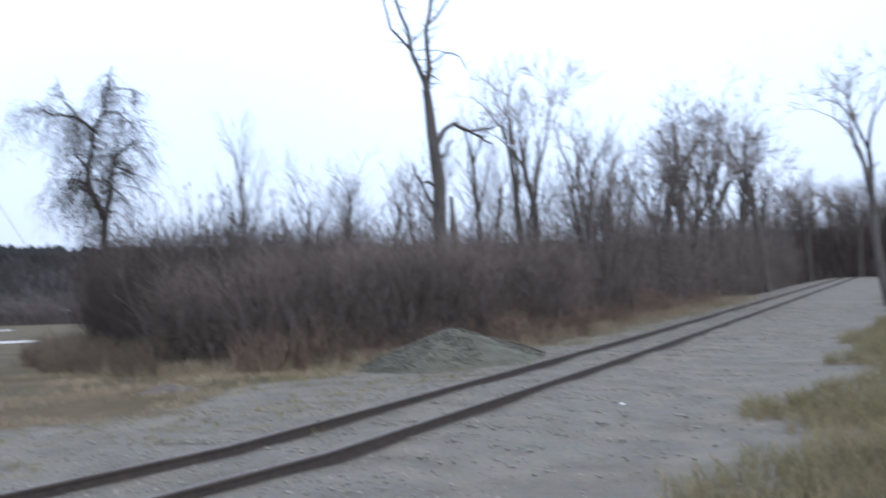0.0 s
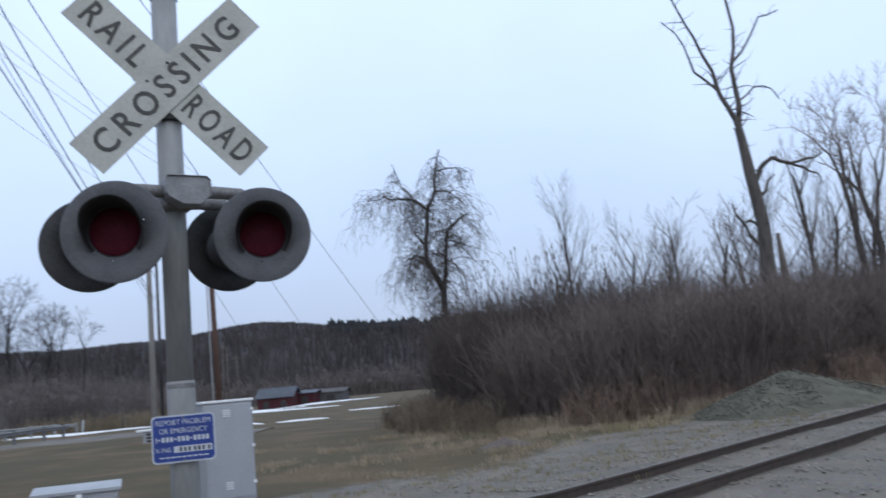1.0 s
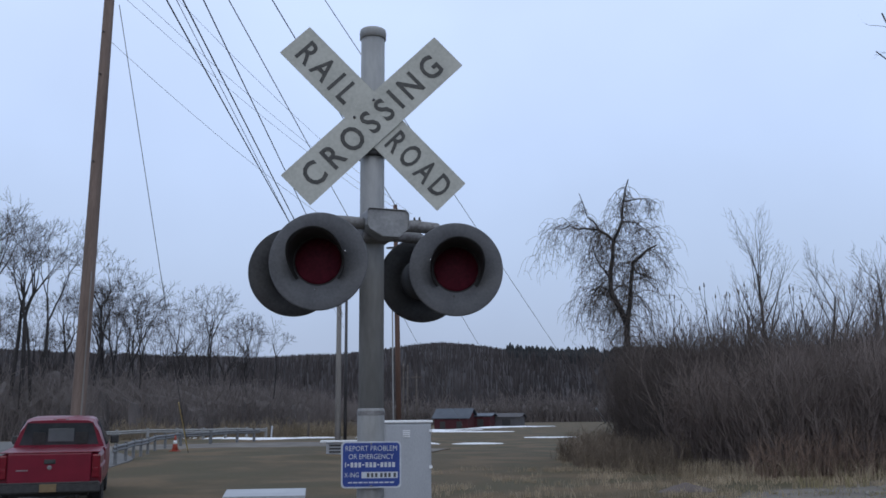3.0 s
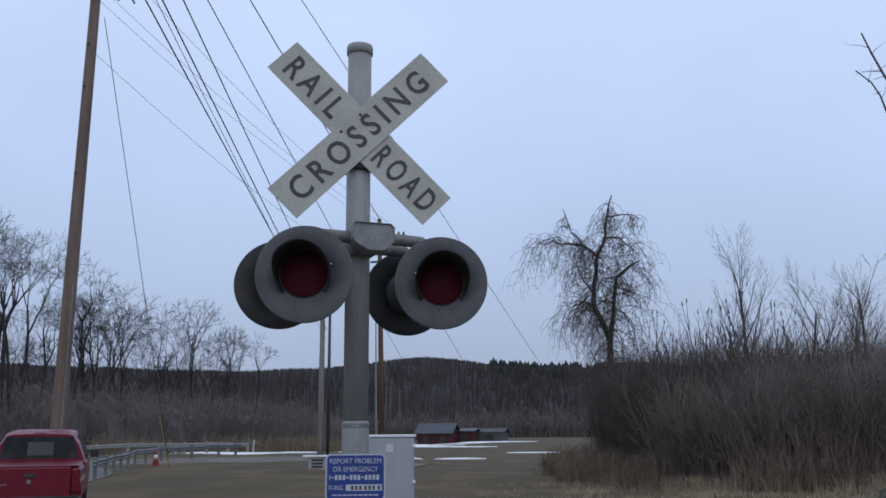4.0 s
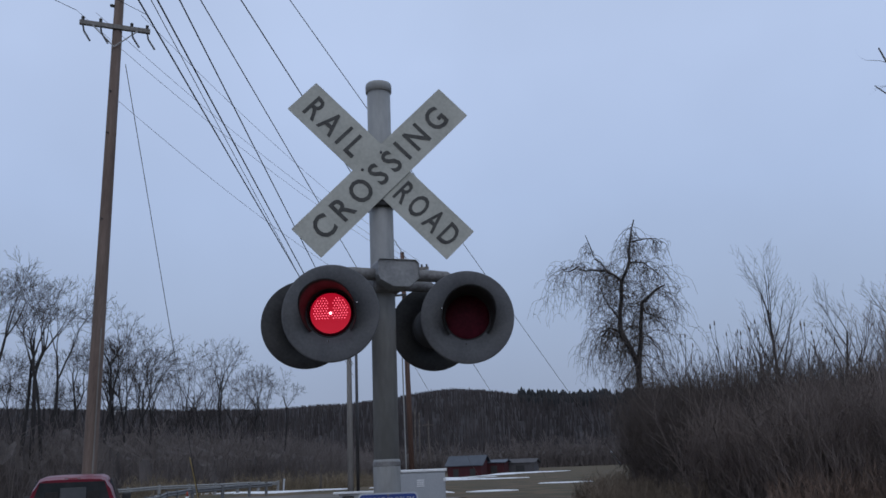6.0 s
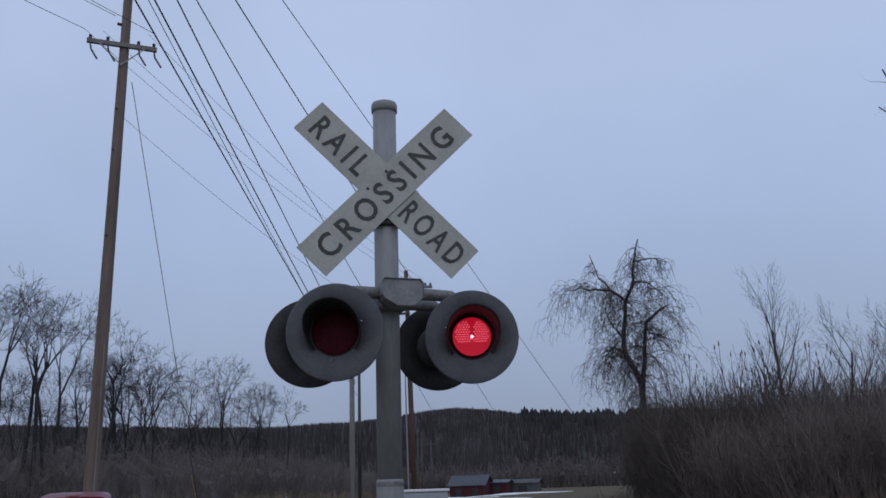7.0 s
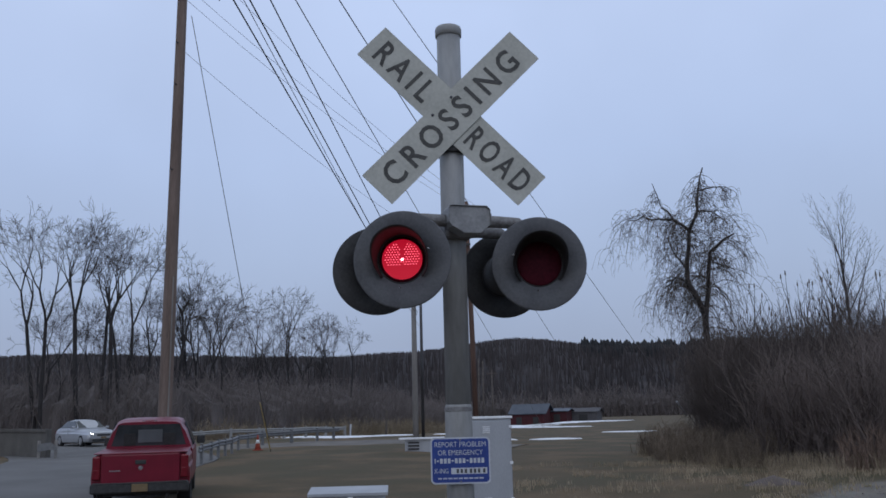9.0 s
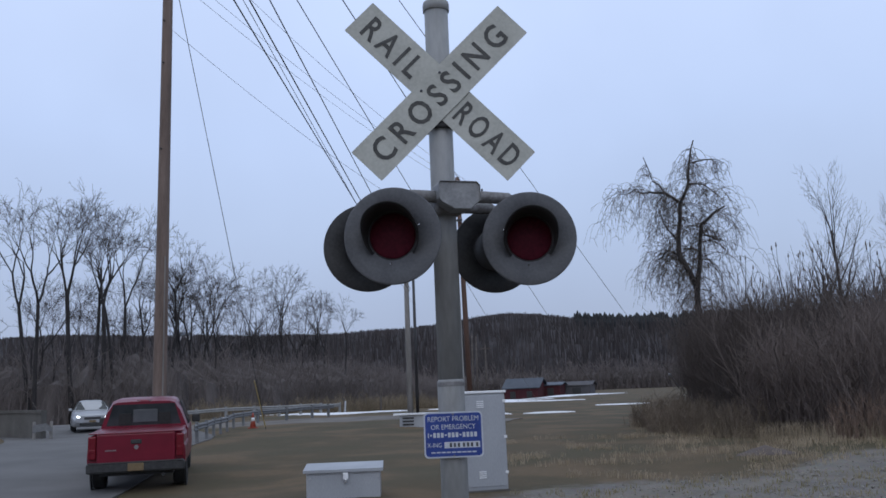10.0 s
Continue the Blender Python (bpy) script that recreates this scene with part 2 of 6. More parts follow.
M_RIM = surface("steel_rim", (0.2, 0.2, 0.21), (0.34, 0.34, 0.35), 10.0, 0.4, 0.6, 0.0)
M_CHROME = surface("dull_chrome", (0.5, 0.5, 0.52), (0.65, 0.65, 0.67), 10.0, 0.25, 0.9, 0.0)
M_TAIL = surface("red_tail_lamp", (0.13, 0.006, 0.015), (0.18, 0.01, 0.02), 10.0, 0.2, 0.0, 0.0)
M_PLATE = surface("yellow_plate", (0.15, 0.1, 0.05), (0.2, 0.145, 0.075), 10.0, 0.5, 0.0, 0.0)
M_HEADLAMP = glow("lit_headlamp", (0.9, 0.95, 1.0), 7.0)
M_RAILING = surface("weathered_guardrail", (0.115, 0.118, 0.122), (0.2, 0.204, 0.208), 6.0, 0.6, 0.2, 0.08, 60)
M_ORANGE = surface("orange_cone", (0.3, 0.05, 0.032), (0.4, 0.08, 0.05), 10.0, 0.6, 0.0, 0.0)
M_WHITE = surface("white_band", (0.68, 0.69, 0.7), (0.8, 0.81, 0.81), 10.0, 0.6, 0.0, 0.0)
M_BARN = surface("dark_red_boards", (0.05, 0.011, 0.015), (0.085, 0.02, 0.025), 1.0, 0.9, 0.0, 0.2)
M_ROOF = surface("blue_grey_metal_roof", (0.055, 0.066, 0.088), (0.095, 0.11, 0.138), 0.6, 0.5, 0.3, 0.1)
M_SHED = surface("grey_shed_wall", (0.075, 0.072, 0.078), (0.115, 0.112, 0.118), 1.0, 0.9, 0.0, 0.2)
M_HOUSE = surface("white_house_wall", (0.6, 0.6, 0.62), (0.72, 0.72, 0.73), 1.0, 0.8, 0.0, 0.0)


# ---------------------------------------------------------------- mesh helpers
def part(name, bm, material, parent=None, label="", m=None, smooth=False):
    """Links a bmesh as one mesh object, under a thing or a part when one is given."""
    me = bpy.data.meshes.new(name)
    bm.to_mesh(me)
    bm.free()
    return meshed(name, me, material, parent, label, m, smooth)


def meshed(name, me, material, parent=None, label="", m=None, smooth=False):
    for mt in (material if isinstance(material, (list, tuple)) else [material]):
        me.materials.append(mt)
    if smooth:
        me.shade_smooth()
    ob = new(name, me)
    if parent is not None:
        ob.parent = parent
    if m is not None:
        ob.matrix_basis = m
    if label:
        ob["label"] = label
    return ob


def thing(name, m, label, category, group=""):
    ob = new(name)
    ob.empty_display_size = 0.2
    ob.matrix_basis = m
    return tagged(ob, label, category, group)


def add_box(bm, x0, x1, y0, y1, z0, z1, bevel=0.0, m=None):
    r = bmesh.ops.create_cube(bm, size=1.0)
    vs = r["verts"]
    bmesh.ops.scale(bm, vec=(x1 - x0, y1 - y0, z1 - z0), verts=vs)
    bmesh.ops.translate(bm, vec=((x0 + x1) / 2, (y0 + y1) / 2, (z0 + z1) / 2), verts=vs)
    if bevel:
        es = list({e for v in vs for e in v.link_edges})
        g = bmesh.ops.bevel(bm, geom=es, offset=bevel, segments=2, affect="EDGES", profile=0.5)
        vs = list({v for f in g["faces"] for v in f.verts} | {v for v in vs if v.is_valid})
    if m is not None:
        bmesh.ops.transform(bm, matrix=m, verts=vs)
    return vs


def box(x0, x1, y0, y1, z0, z1, bevel=0.0, m=None):
    bm = bmesh.new()
    add_box(bm, x0, x1, y0, y1, z0, z1, bevel, m)
    return bm


def lathe(profile, sides=32, caps=True):
    """A solid of revolution about z; profile: (radius, z) from bottom to top."""
    bm = bmesh.new()
    rings = []
    for r, z in profile:
        rings.append([bm.verts.new((r * math.cos(2 * math.pi * k / sides), r * math.sin(2 * math.pi * k / sides), z)) for k in range(sides)])
    for a, b in zip(rings, rings[1:]):
        for k in range(sides):
            j = (k + 1) % sides
            bm.faces.new((a[k], a[j], b[j], b[k]))
    if caps:
        if profile[0][0] > 1e-4:
            bm.faces.new(rings[0][::-1])
        if profile[-1][0] > 1e-4:
            bm.faces.new(rings[-1])
    bmesh.ops.remove_doubles(bm, verts=bm.verts, dist=1e-5)
    return bm


def loft(sections, close_ends=True):
    """Joins cross-sections with the same number of points."""
    bm = bmesh.new()
    rings = [[bm.verts.new(p) for p in s] for s in sections]
    n = len(rings[0])
    for a, b in zip(rings, rings[1:]):
        for k in range(n):
            j = (k + 1) % n
            bm.faces.new((a[k], a[j], b[j], b[k]))
    if close_ends:
        bm.faces.new(rings[0][::-1])
        bm.faces.new(rings[-1])
    bmesh.ops.recalc_face_normals(bm, faces=bm.faces)
    return bm


def sweep(points, radius, sides=6):
    """A round bar along points."""
    pts = [Vector(p) for p in points]
    secs = []
    for i, p in enumerate(pts):
        d = (pts[min(i + 1, len(pts) - 1)] - pts[max(i - 1, 0)]).normalized()
        u = d.cross(Vector((0, 0, 1)))
        u = u.normalized() if u.length > 1e-3 else Vector((1, 0, 0))
        v = d.cross(u)
        r = radius[i] if isinstance(radius, (list, tuple)) else radius
        secs.append([p + r * (math.cos(2 * math.pi * k / sides) * u + math.sin(2 * math.pi * k / sides) * v) for k in range(sides)])
    return loft(secs)


def sticks_mesh(name, segs, sides=3):
    """Tapered bars from rows of x0 y0 z0 r0 x1 y1 z1 r1, in one mesh."""
    a = np.asarray(segs, dtype=float)
    p0, r0, p1, r1 = a[:, 0:3], a[:, 3], a[:, 4:7], a[:, 7]
    d = p1 - p0
    d /= np.linalg.norm(d, axis=1)[:, None] + 1e-9
    ref = np.where(np.abs(d[:, 2:3]) > 0.9, np.array([[1.0, 0, 0]]), np.array([[0, 0, 1.0]]))
    u = np.cross(d, ref)
    u /= np.linalg.norm(u, axis=1)[:, None] + 1e-9
    v = np.cross(d, u)
    n = len(a)
    co = np.zeros((n, 2 * sides, 3))
    for k in range(sides):
        w = math.cos(2 * math.pi * k / sides) * u + math.sin(2 * math.pi * k / sides) * v
        co[:, k] = p0 + w * r0[:, None]
        co[:, sides + k] = p1 + w * r1[:, None]
    k = np.arange(sides)
    quad = np.stack([k, (k + 1) % sides, sides + (k + 1) % sides, sides + k], axis=1)
    faces = (np.arange(n)[:, None, None] * 2 * sides + quad[None]).reshape(-1, 4)
    me = bpy.data.meshes.new(name)
    me.vertices.add(n * 2 * sides)
    me.vertices.foreach_set("co", co.reshape(-1))
    me.loops.add(len(faces) * 4)
    me.loops.foreach_set("vertex_index", faces.reshape(-1).astype(np.int32))
    me.polygons.add(len(faces))
    me.polygons.foreach_set("loop_start", np.arange(0, len(faces) * 4, 4, dtype=np.int32))
    me.update(calc_edges=True)
    return me


def letters(name, text, height, material, parent, m, bold=0.0, spacing=1.0, label="", width=0.0):
    """Raised lettering centred on m, in its x-y plane, fitted to a width when one is given."""
    cu = bpy.data.curves.new(name, "FONT")
    cu.body, cu.size, cu.extrude, cu.offset = text, height * 1.38, 0.0012, bold
    cu.align_x, cu.align_y, cu.space_character = "CENTER", "CENTER", spacing
    cu.resolution_u = 3
    tmp = new(name, cu)
    dg = bpy.context.evaluated_depsgraph_get()
    me = bpy.data.meshes.new_from_object(tmp.evaluated_get(dg))
    bpy.data.objects.remove(tmp)
    me.materials.clear()
    co = np.zeros(len(me.vertices) * 3)
    me.vertices.foreach_get("co", co)
    co = co.reshape(-1, 3)
    for k in (0, 1):
        co[:, k] -= (co[:, k].max() + co[:, k].min()) / 2
    co[:, 1] *= height / max(1e-6, co[:, 1].max() - co[:, 1].min())
    if width:
        co[:, 0] *= width / max(1e-6, co[:, 0].max() - co[:, 0].min())
    me.vertices.foreach_set("co", co.reshape(-1))
    me.update()
    return meshed(name, me, material, parent, label, m)


def smooth01(a, b, x):
    t = min(1.0, max(0.0, (x - a) / (b - a)))
    return t * t * (3 - 2 * t)


# ---------------------------------------------------------------- the lie of the land
def track_points():
    """Centre line of the track, bending gently: (x, y, heading) each metre."""
    fwd, back = [], []
    x, y = 3.15, 11.75
    for s in range(0, 260):
        h = radians(50.5 - 0.07 * min(s, 20))
        fwd.append((x, y, h))
        x, y = x + math.sin(h), y + math.cos(h)
    x, y = 3.15, 11.75
    for s in range(1, 40):
        h = radians(50.5 + 0.11 * min(s, 15))
        x, y = x - math.sin(h), y - math.cos(h)
        back.append((x, y, h))
    return back[::-1] + fwd


TRACK = track_points()
TRACK_XY = np.array([(p[0], p[1]) for p in TRACK])
TRACK_H = np.array([p[2] for p in TRACK])
TRACK_S = np.arange(len(TRACK)) - 39.0


def rail_top(s):
    """Height of the rails: level at the crossing, climbing gently beyond it."""
    return 0.05 + 0.036 * min(max(s, 0.0), 170.0)


def track_place(x, y):
    """Distance along the track and distance from its centre line, negative on the far side."""
    d = TRACK_XY - (x, y)
    i = int(np.argmin((d * d).sum(axis=1)))
    h = TRACK_H[i]
    return TRACK_S[i], (x - TRACK_XY[i, 0]) * math.cos(h) - (y - TRACK_XY[i, 1]) * math.sin(h)


def track_offset(x, y):
    return track_place(x, y)[1]


def ground_z(x, y):
    r = math.hypot(x - 1.3, y - 0.2)
    left = float(np.interp(r, [15, 20, 24, 34, 44, 57, 80, 200], [0, -0.3, -0.12, 0.18, 0.3, 0.5, 0.2, -0.7]))
    w = 1 - smooth01(-9.5, -4.0, x + 0.12 * (y - 20))
    z = left * w * smooth01(14, 17, r)
    if -40 < x < 250 and -30 < y < 260:
        s, o = track_place(x, y)
        near = 1 - (smooth01(2.0, 17.0, -o) if o < 0 else smooth01(3.0, 30.0, o))
        bed = rail_top(s) - 0.14 - 0.1 * smooth01(1.4, 3.5, abs(o))
        z = z * (1 - near) + bed * near
    z += 0.05 * noise.noise((x * 0.35, y * 0.35, 0.0)) * smooth01(1.2, 3, abs(x) + abs(y - 5))
    bank = smooth01(6.5, 14, x - 0.85 * (y - 8)) * smooth01(-3, 4, y)
    z += 0.5 * bank * smooth01(3.5, 8.0, track_offset(x, y))
    return z


ROAD = [(-8.2, 2), (-11.8, 10.0), (-14.7, 17.6), (-17.9, 24.5), (-20.6, 31.5), (-26.5, 38.2), (-33.5, 43.6), (-45, 46.4), (-65, 46.6), (-100, 45.0), (-160, 42)]
ROAD_HALF = 3.9


def along(points, step):
    """Evenly spaced points on a smooth line through points."""
    pts = [Vector((*p, 0)) if len(p) == 2 else Vector(p) for p in points]
    ext = [2 * pts[0] - pts[1]] + pts + [2 * pts[-1] - pts[-2]]
    out = []
    for i in range(1, len(ext) - 2):
        a, b, c, d = ext[i - 1:i + 3]
        n = max(2, int((c - b).length / step))
        for k in range(n):
            t = k / n
            out.append(0.5 * (2 * b + (c - a) * t + (2 * a - 5 * b + 4 * c - d) * t * t + (3 * b - a - 3 * c + d) * t ** 3))
    out.append(pts[-1])
    return out


ROAD_LINE = along(ROAD, 1.0)
ROAD_XY = np.array([(p.x, p.y) for p in ROAD_LINE])


def gravel_share(x, y):
    """How much of the ground is gravel at a place."""
    if x < -40 or x > 190 or y > 230 or y < -60:
        return 0.0
    o = track_offset(x, y)
    n = 1.3 * noise.noise((x * 0.25, y * 0.25, 4.0)) + 0.5 * noise.noise((x, y, 9.0))
    if o < 0:
        return 1 - smooth01(5.0, 7.5, -o + n)
    return 1 - smooth01(3.9, 7.0, o + 1.3 * n)


def build_ground():
    fx = np.concatenate([[-3000, -1500, -800, -400, -250, -160, -120, -90, -70, -58], np.arange(-50, 48, 0.6), np.arange(48.6, 108, 1.6), [112, 130, 170, 250, 400, 800, 1500, 3000]])
    fy = np.concatenate([[-800, -300, -120, -60, -30, -15], np.arange(-8, 60, 0.6), np.arange(60.6, 104, 1.6), [110, 130, 160, 200, 260, 350, 500, 800, 1500, 4000]])
    nx, ny = len(fx), len(fy)
    verts = [(x, y, ground_z(x, y)) for y in fy for x in fx]
    faces = [(j * nx + i, j * nx + i + 1, (j + 1) * nx + i + 1, (j + 1) * nx + i) for j in range(ny - 1) for i in range(nx - 1)]
    me = bpy.data.meshes.new("ground")
    me.from_pydata(verts, [], faces)
    share = me.attributes.new("gravel", "FLOAT", "POINT")
    share.data.foreach_set("value", [gravel_share(v[0], v[1]) for v in verts])
    m = bpy.data.materials.new("gravel_and_winter_grass")
    m.use_nodes = True
    n, l = m.node_tree.nodes, m.node_tree.links
    b = n["Principled BSDF"]
    b.inputs["Roughness"].default_value = 0.95
    tc = n.new("ShaderNodeTexCoord")

    def tex(scale, detail=6):
        t = n.new("ShaderNodeTexNoise")
        t.inputs["Scale"].default_value, t.inputs["Detail"].default_value = scale, detail
        l.new(tc.outputs["Object"], t.inputs["Vector"])
        return t.outputs["Fac"]

    def ramp(fac, *stops):
        r = n.new("ShaderNodeValToRGB")
        e = r.color_ramp.elements
        e[0].position, e[0].color = stops[0][0], rgb(stops[0][1])
        e[1].position, e[1].color = stops[-1][0], rgb(stops[-1][1])
        for p, c in stops[1:-1]:
            k = e.new(p)
            k.color = rgb(c)
        l.new(fac, r.inputs["Fac"])
        return r.outputs["Color"]

    def mix(fac, a, c):
        k = n.new("ShaderNodeMix")
        k.data_type = "RGBA"
        if isinstance(fac, float):
            k.inputs["Factor"].default_value = fac
        else:
            l.new(fac, k.inputs["Factor"])
        l.new(a, k.inputs["A"])
        l.new(c, k.inputs["B"])
        return k.outputs["Result"]

    turf = mix(tex(7.0), ramp(tex(0.35), (0.4, (0.052, 0.047, 0.016)), (0.5, (0.08, 0.057, 0.024)), (0.6, (0.155, 0.1, 0.05))), ramp(tex(28.0), (0.3, (0.042, 0.031, 0.013)), (0.7, (0.1, 0.069, 0.031))))
    vor = n.new("ShaderNodeTexVoronoi")
    vor.inputs["Scale"].default_value = 18.0
    l.new(tc.outputs["Object"], vor.inputs["Vector"])
    stone = mix(0.18, ramp(tex(60.0), (0.3, (0.125, 0.11, 0.09)), (0.7, (0.33, 0.295, 0.245))), vor.outputs["Color"])
    grey = n.new("ShaderNodeHueSaturation")
    grey.inputs["Saturation"].default_value = 0.55
    grey.inputs["Value"].default_value = 0.53
    l.new(stone, grey.inputs["Color"])
    gravel = mix(tex(0.5), grey.outputs["Color"], ramp(tex(1.2), (0.35, (0.1, 0.082, 0.06)), (0.65, (0.2, 0.166, 0.126))))
    at = n.new("ShaderNodeAttribute")
    at.attribute_name = "gravel"
    edge = n.new("ShaderNodeMath")
    edge.operation = "MULTIPLY_ADD"
    edge.inputs[1].default_value, edge.inputs[2].default_value = 0.9, -0.45
    l.new(tex(3.0), edge.inputs[0])
    tot = n.new("ShaderNodeMath")
    tot.operation = "ADD"
    tot.use_clamp = True
    l.new(at.outputs["Fac"], tot.inputs[0])
    l.new(edge.outputs[0], tot.inputs[1])
    sharp = n.new("ShaderNodeMapRange")
    sharp.inputs["From Min"].default_value, sharp.inputs["From Max"].default_value = 0.3, 0.7
    l.new(tot.outputs[0], sharp.inputs["Value"])
    l.new(mix(sharp.outputs["Result"], turf, gravel), b.inputs["Base Color"])
    bp = n.new("ShaderNodeBump")
    bp.inputs["Strength"].default_value, bp.inputs["Distance"].default_value = 0.4, 0.02
    l.new(tex(24.0), bp.inputs["Height"])
    l.new(bp.outputs["Normal"], b.inputs["Normal"])
    g = meshed("ground", me, m, smooth=True)
    tagged(g, "gravel and dull winter grass ground beside the track", "ground", kind="structure")


def build_road():
    secs = []
    for i, p in enumerate(ROAD_LINE):
        d = (ROAD_LINE[min(i + 1, len(ROAD_LINE) - 1)] - ROAD_LINE[max(i - 1, 0)]).normalized()
        s = Vector((d.y, -d.x, 0))
        row = []
        for k in range(7):
            o = ROAD_HALF * (k / 3 - 1)
            q = p + s * o
            row.append((q.x, q.y, max(ground_z(q.x, q.y), ground_z(p.x, p.y) - 0.1) + 0.06 - 0.03 * abs(k / 3 - 1)))
        secs.append(row)
    bm = bmesh.new()
    rings = [[bm.verts.new(v) for v in r] for r in secs]
    for a, b in zip(rings, rings[1:]):
        for k in range(6):
            bm.faces.new((a[k], a[k + 1], b[k + 1], b[k]))
    bmesh.ops.recalc_face_normals(bm, faces=bm.faces)
    geo = bmesh.ops.extrude_face_region(bm, geom=list(bm.faces))
    bmesh.ops.translate(bm, vec=(0, 0, -0.25), verts=[v for v in geo["geom"] if isinstance(v, bmesh.types.BMVert)])
    bmesh.ops.recalc_face_normals(bm, faces=bm.faces)
    tagged(part("road", bm, M_ASPHALT), "worn grey asphalt road bending away past a field", "road", kind="structure")


def build_path():
    """A worn gravel side path that leaves the road and crosses the field's edge."""
    line = along([(-24.0, 40.5), (-20.5, 43.2), (-17.0, 45.2), (-13.0, 46.4), (-9.5, 46.8), (-7.6, 46.8)], 0.7)
    bm = bmesh.new()
    rows = []
    for i, p in enumerate(line):
        d = (line[min(i + 1, len(line) - 1)] - line[max(i - 1, 0)]).normalized()
        row = []
        for k in range(-3, 4):
            o = 1.0 * k * (1 + 0.2 * noise.noise((p.x * 0.6, p.y * 0.6, k)))
            q = (p.x + d.y * o, p.y - d.x * o)
            row.append(bm.verts.new((*q, ground_z(*q) + (-0.03 if abs(k) == 3 else 0.035))))
        rows.append(row)
    for a, b in zip(rows, rows[1:]):
        for k in range(6):
            bm.faces.new((a[k], a[k + 1], b[k + 1], b[k]))
    bmesh.ops.recalc_face_normals(bm, faces=bm.faces)
    tagged(part("path", bm, M_PATH, smooth=True), "pale worn gravel path across winter grass", "path", kind="structure")


def rail_mesh(side):
    """One rail: foot, web and head swept along the track."""
    prof = [(-0.07, 0.0), (0.07, 0.0), (0.07, 0.012), (0.012, 0.03), (0.012, 0.125), (0.035, 0.135), (0.035, 0.165), (0.026, 0.172), (-0.026, 0.172), (-0.035, 0.165), (-0.035, 0.135), (-0.012, 0.125), (-0.012, 0.03), (-0.07, 0.012)]
    secs = []
    for k, (x, y, h) in zip(TRACK_S[8:230], TRACK[8:230]):
        c = (x + side * 0.753 * math.cos(h), y - side * 0.753 * math.sin(h))
        secs.append([(c[0] + u * math.cos(h), c[1] - u * math.sin(h), rail_top(k) - 0.172 + v) for u, v in prof])
    bm = loft(secs)
    bm.faces.ensure_lookup_table()
    for f in bm.faces:
        if f.normal.z > 0.98 and f.calc_area() < 0.08:
            f.material_index = 1
    return bm


def build_track():
    track = thing("railway_track", pose(0, 0, 0), "single railway track with rusty dark rails on grey ballast", "railway track")
    for side in (-1, 1):
        part("rail", rail_mesh(side), [M_RAIL, M_RAILTOP], track, "rusty dark steel rail")
    tie = bmesh.new()
    add_box(tie, -1.28, 1.28, -0.11, 0.11, -0.12, 0.0, 0.015)
    me = bpy.data.meshes.new("sleeper")
    tie.to_mesh(me)
    tie.free()
    me.materials.append(M_TIE)
    rnd = random.Random(5)
    s = 20.0
    n = 0
    while n < 120:
        i = int(s)
        x, y, h = TRACK[i]
        f = s - i
        x, y = x + f * math.sin(h), y + f * math.cos(h)
        ob = new("sleeper", me)
        ob.parent = track
        ob.matrix_basis = pose(x, y, rail_top(s - 39) - 0.165 + rnd.uniform(-0.02, 0.0), rnd.uniform(-1, 1), rnd.uniform(-0.6, 0.6), -math.degrees(h) + rnd.uniform(-2, 2))
        s += 0.55
        n += 1


build_ground()
build_road()
build_path()
build_track()


# ---------------------------------------------------------------- the crossing signal
SIGNAL_YAW = 31.0
SIGN_YAW = 20.0
BLINK = []


def board_mesh(length, width, thick, corner=0.012):
    bm = bmesh.new()
    add_box(bm, -length / 2, length / 2, -width / 2, width / 2, -thick / 2, thick / 2)
    vert = [e for e in bm.edges if abs(e.verts[0].co.z - e.verts[1].co.z) > thick * 0.5]
    bmesh.ops.bevel(bm, geom=vert, offset=corner, segments=4, affect="EDGES", profile=0.5)
    return bm


def lens_mesh(back=False):
    """A domed lens with a fine ring of ribs; its dome looks along +z, or along -z."""
    k = -1 if back else 1
    return lathe([(0.119, 0.0), (0.119, 0.003 * k), (0.112, 0.006 * k), (0.09, 0.0115 * k), (0.06, 0.0165 * k), (0.03, 0.0195 * k), (0.0, 0.0205 * k)], 40)


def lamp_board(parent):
    """Added turning insert, made to switch the lamp: diodes on one face, the dark red lens on the other."""
    ob = part("flip_lamp_insert", lens_mesh(True), M_LAMP_OFF, parent, "added turning lamp insert with a dark red lens", smooth=True)
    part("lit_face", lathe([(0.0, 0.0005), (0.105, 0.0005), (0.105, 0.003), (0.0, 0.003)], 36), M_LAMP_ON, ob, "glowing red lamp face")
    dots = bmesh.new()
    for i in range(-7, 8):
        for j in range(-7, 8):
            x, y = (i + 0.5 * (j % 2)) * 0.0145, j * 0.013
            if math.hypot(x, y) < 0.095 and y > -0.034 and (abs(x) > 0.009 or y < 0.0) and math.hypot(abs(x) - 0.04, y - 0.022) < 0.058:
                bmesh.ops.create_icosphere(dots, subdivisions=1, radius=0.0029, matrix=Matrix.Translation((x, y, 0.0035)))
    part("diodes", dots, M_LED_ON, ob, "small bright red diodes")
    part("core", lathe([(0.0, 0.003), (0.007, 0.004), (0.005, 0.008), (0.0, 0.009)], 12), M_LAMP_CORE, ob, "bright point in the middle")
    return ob


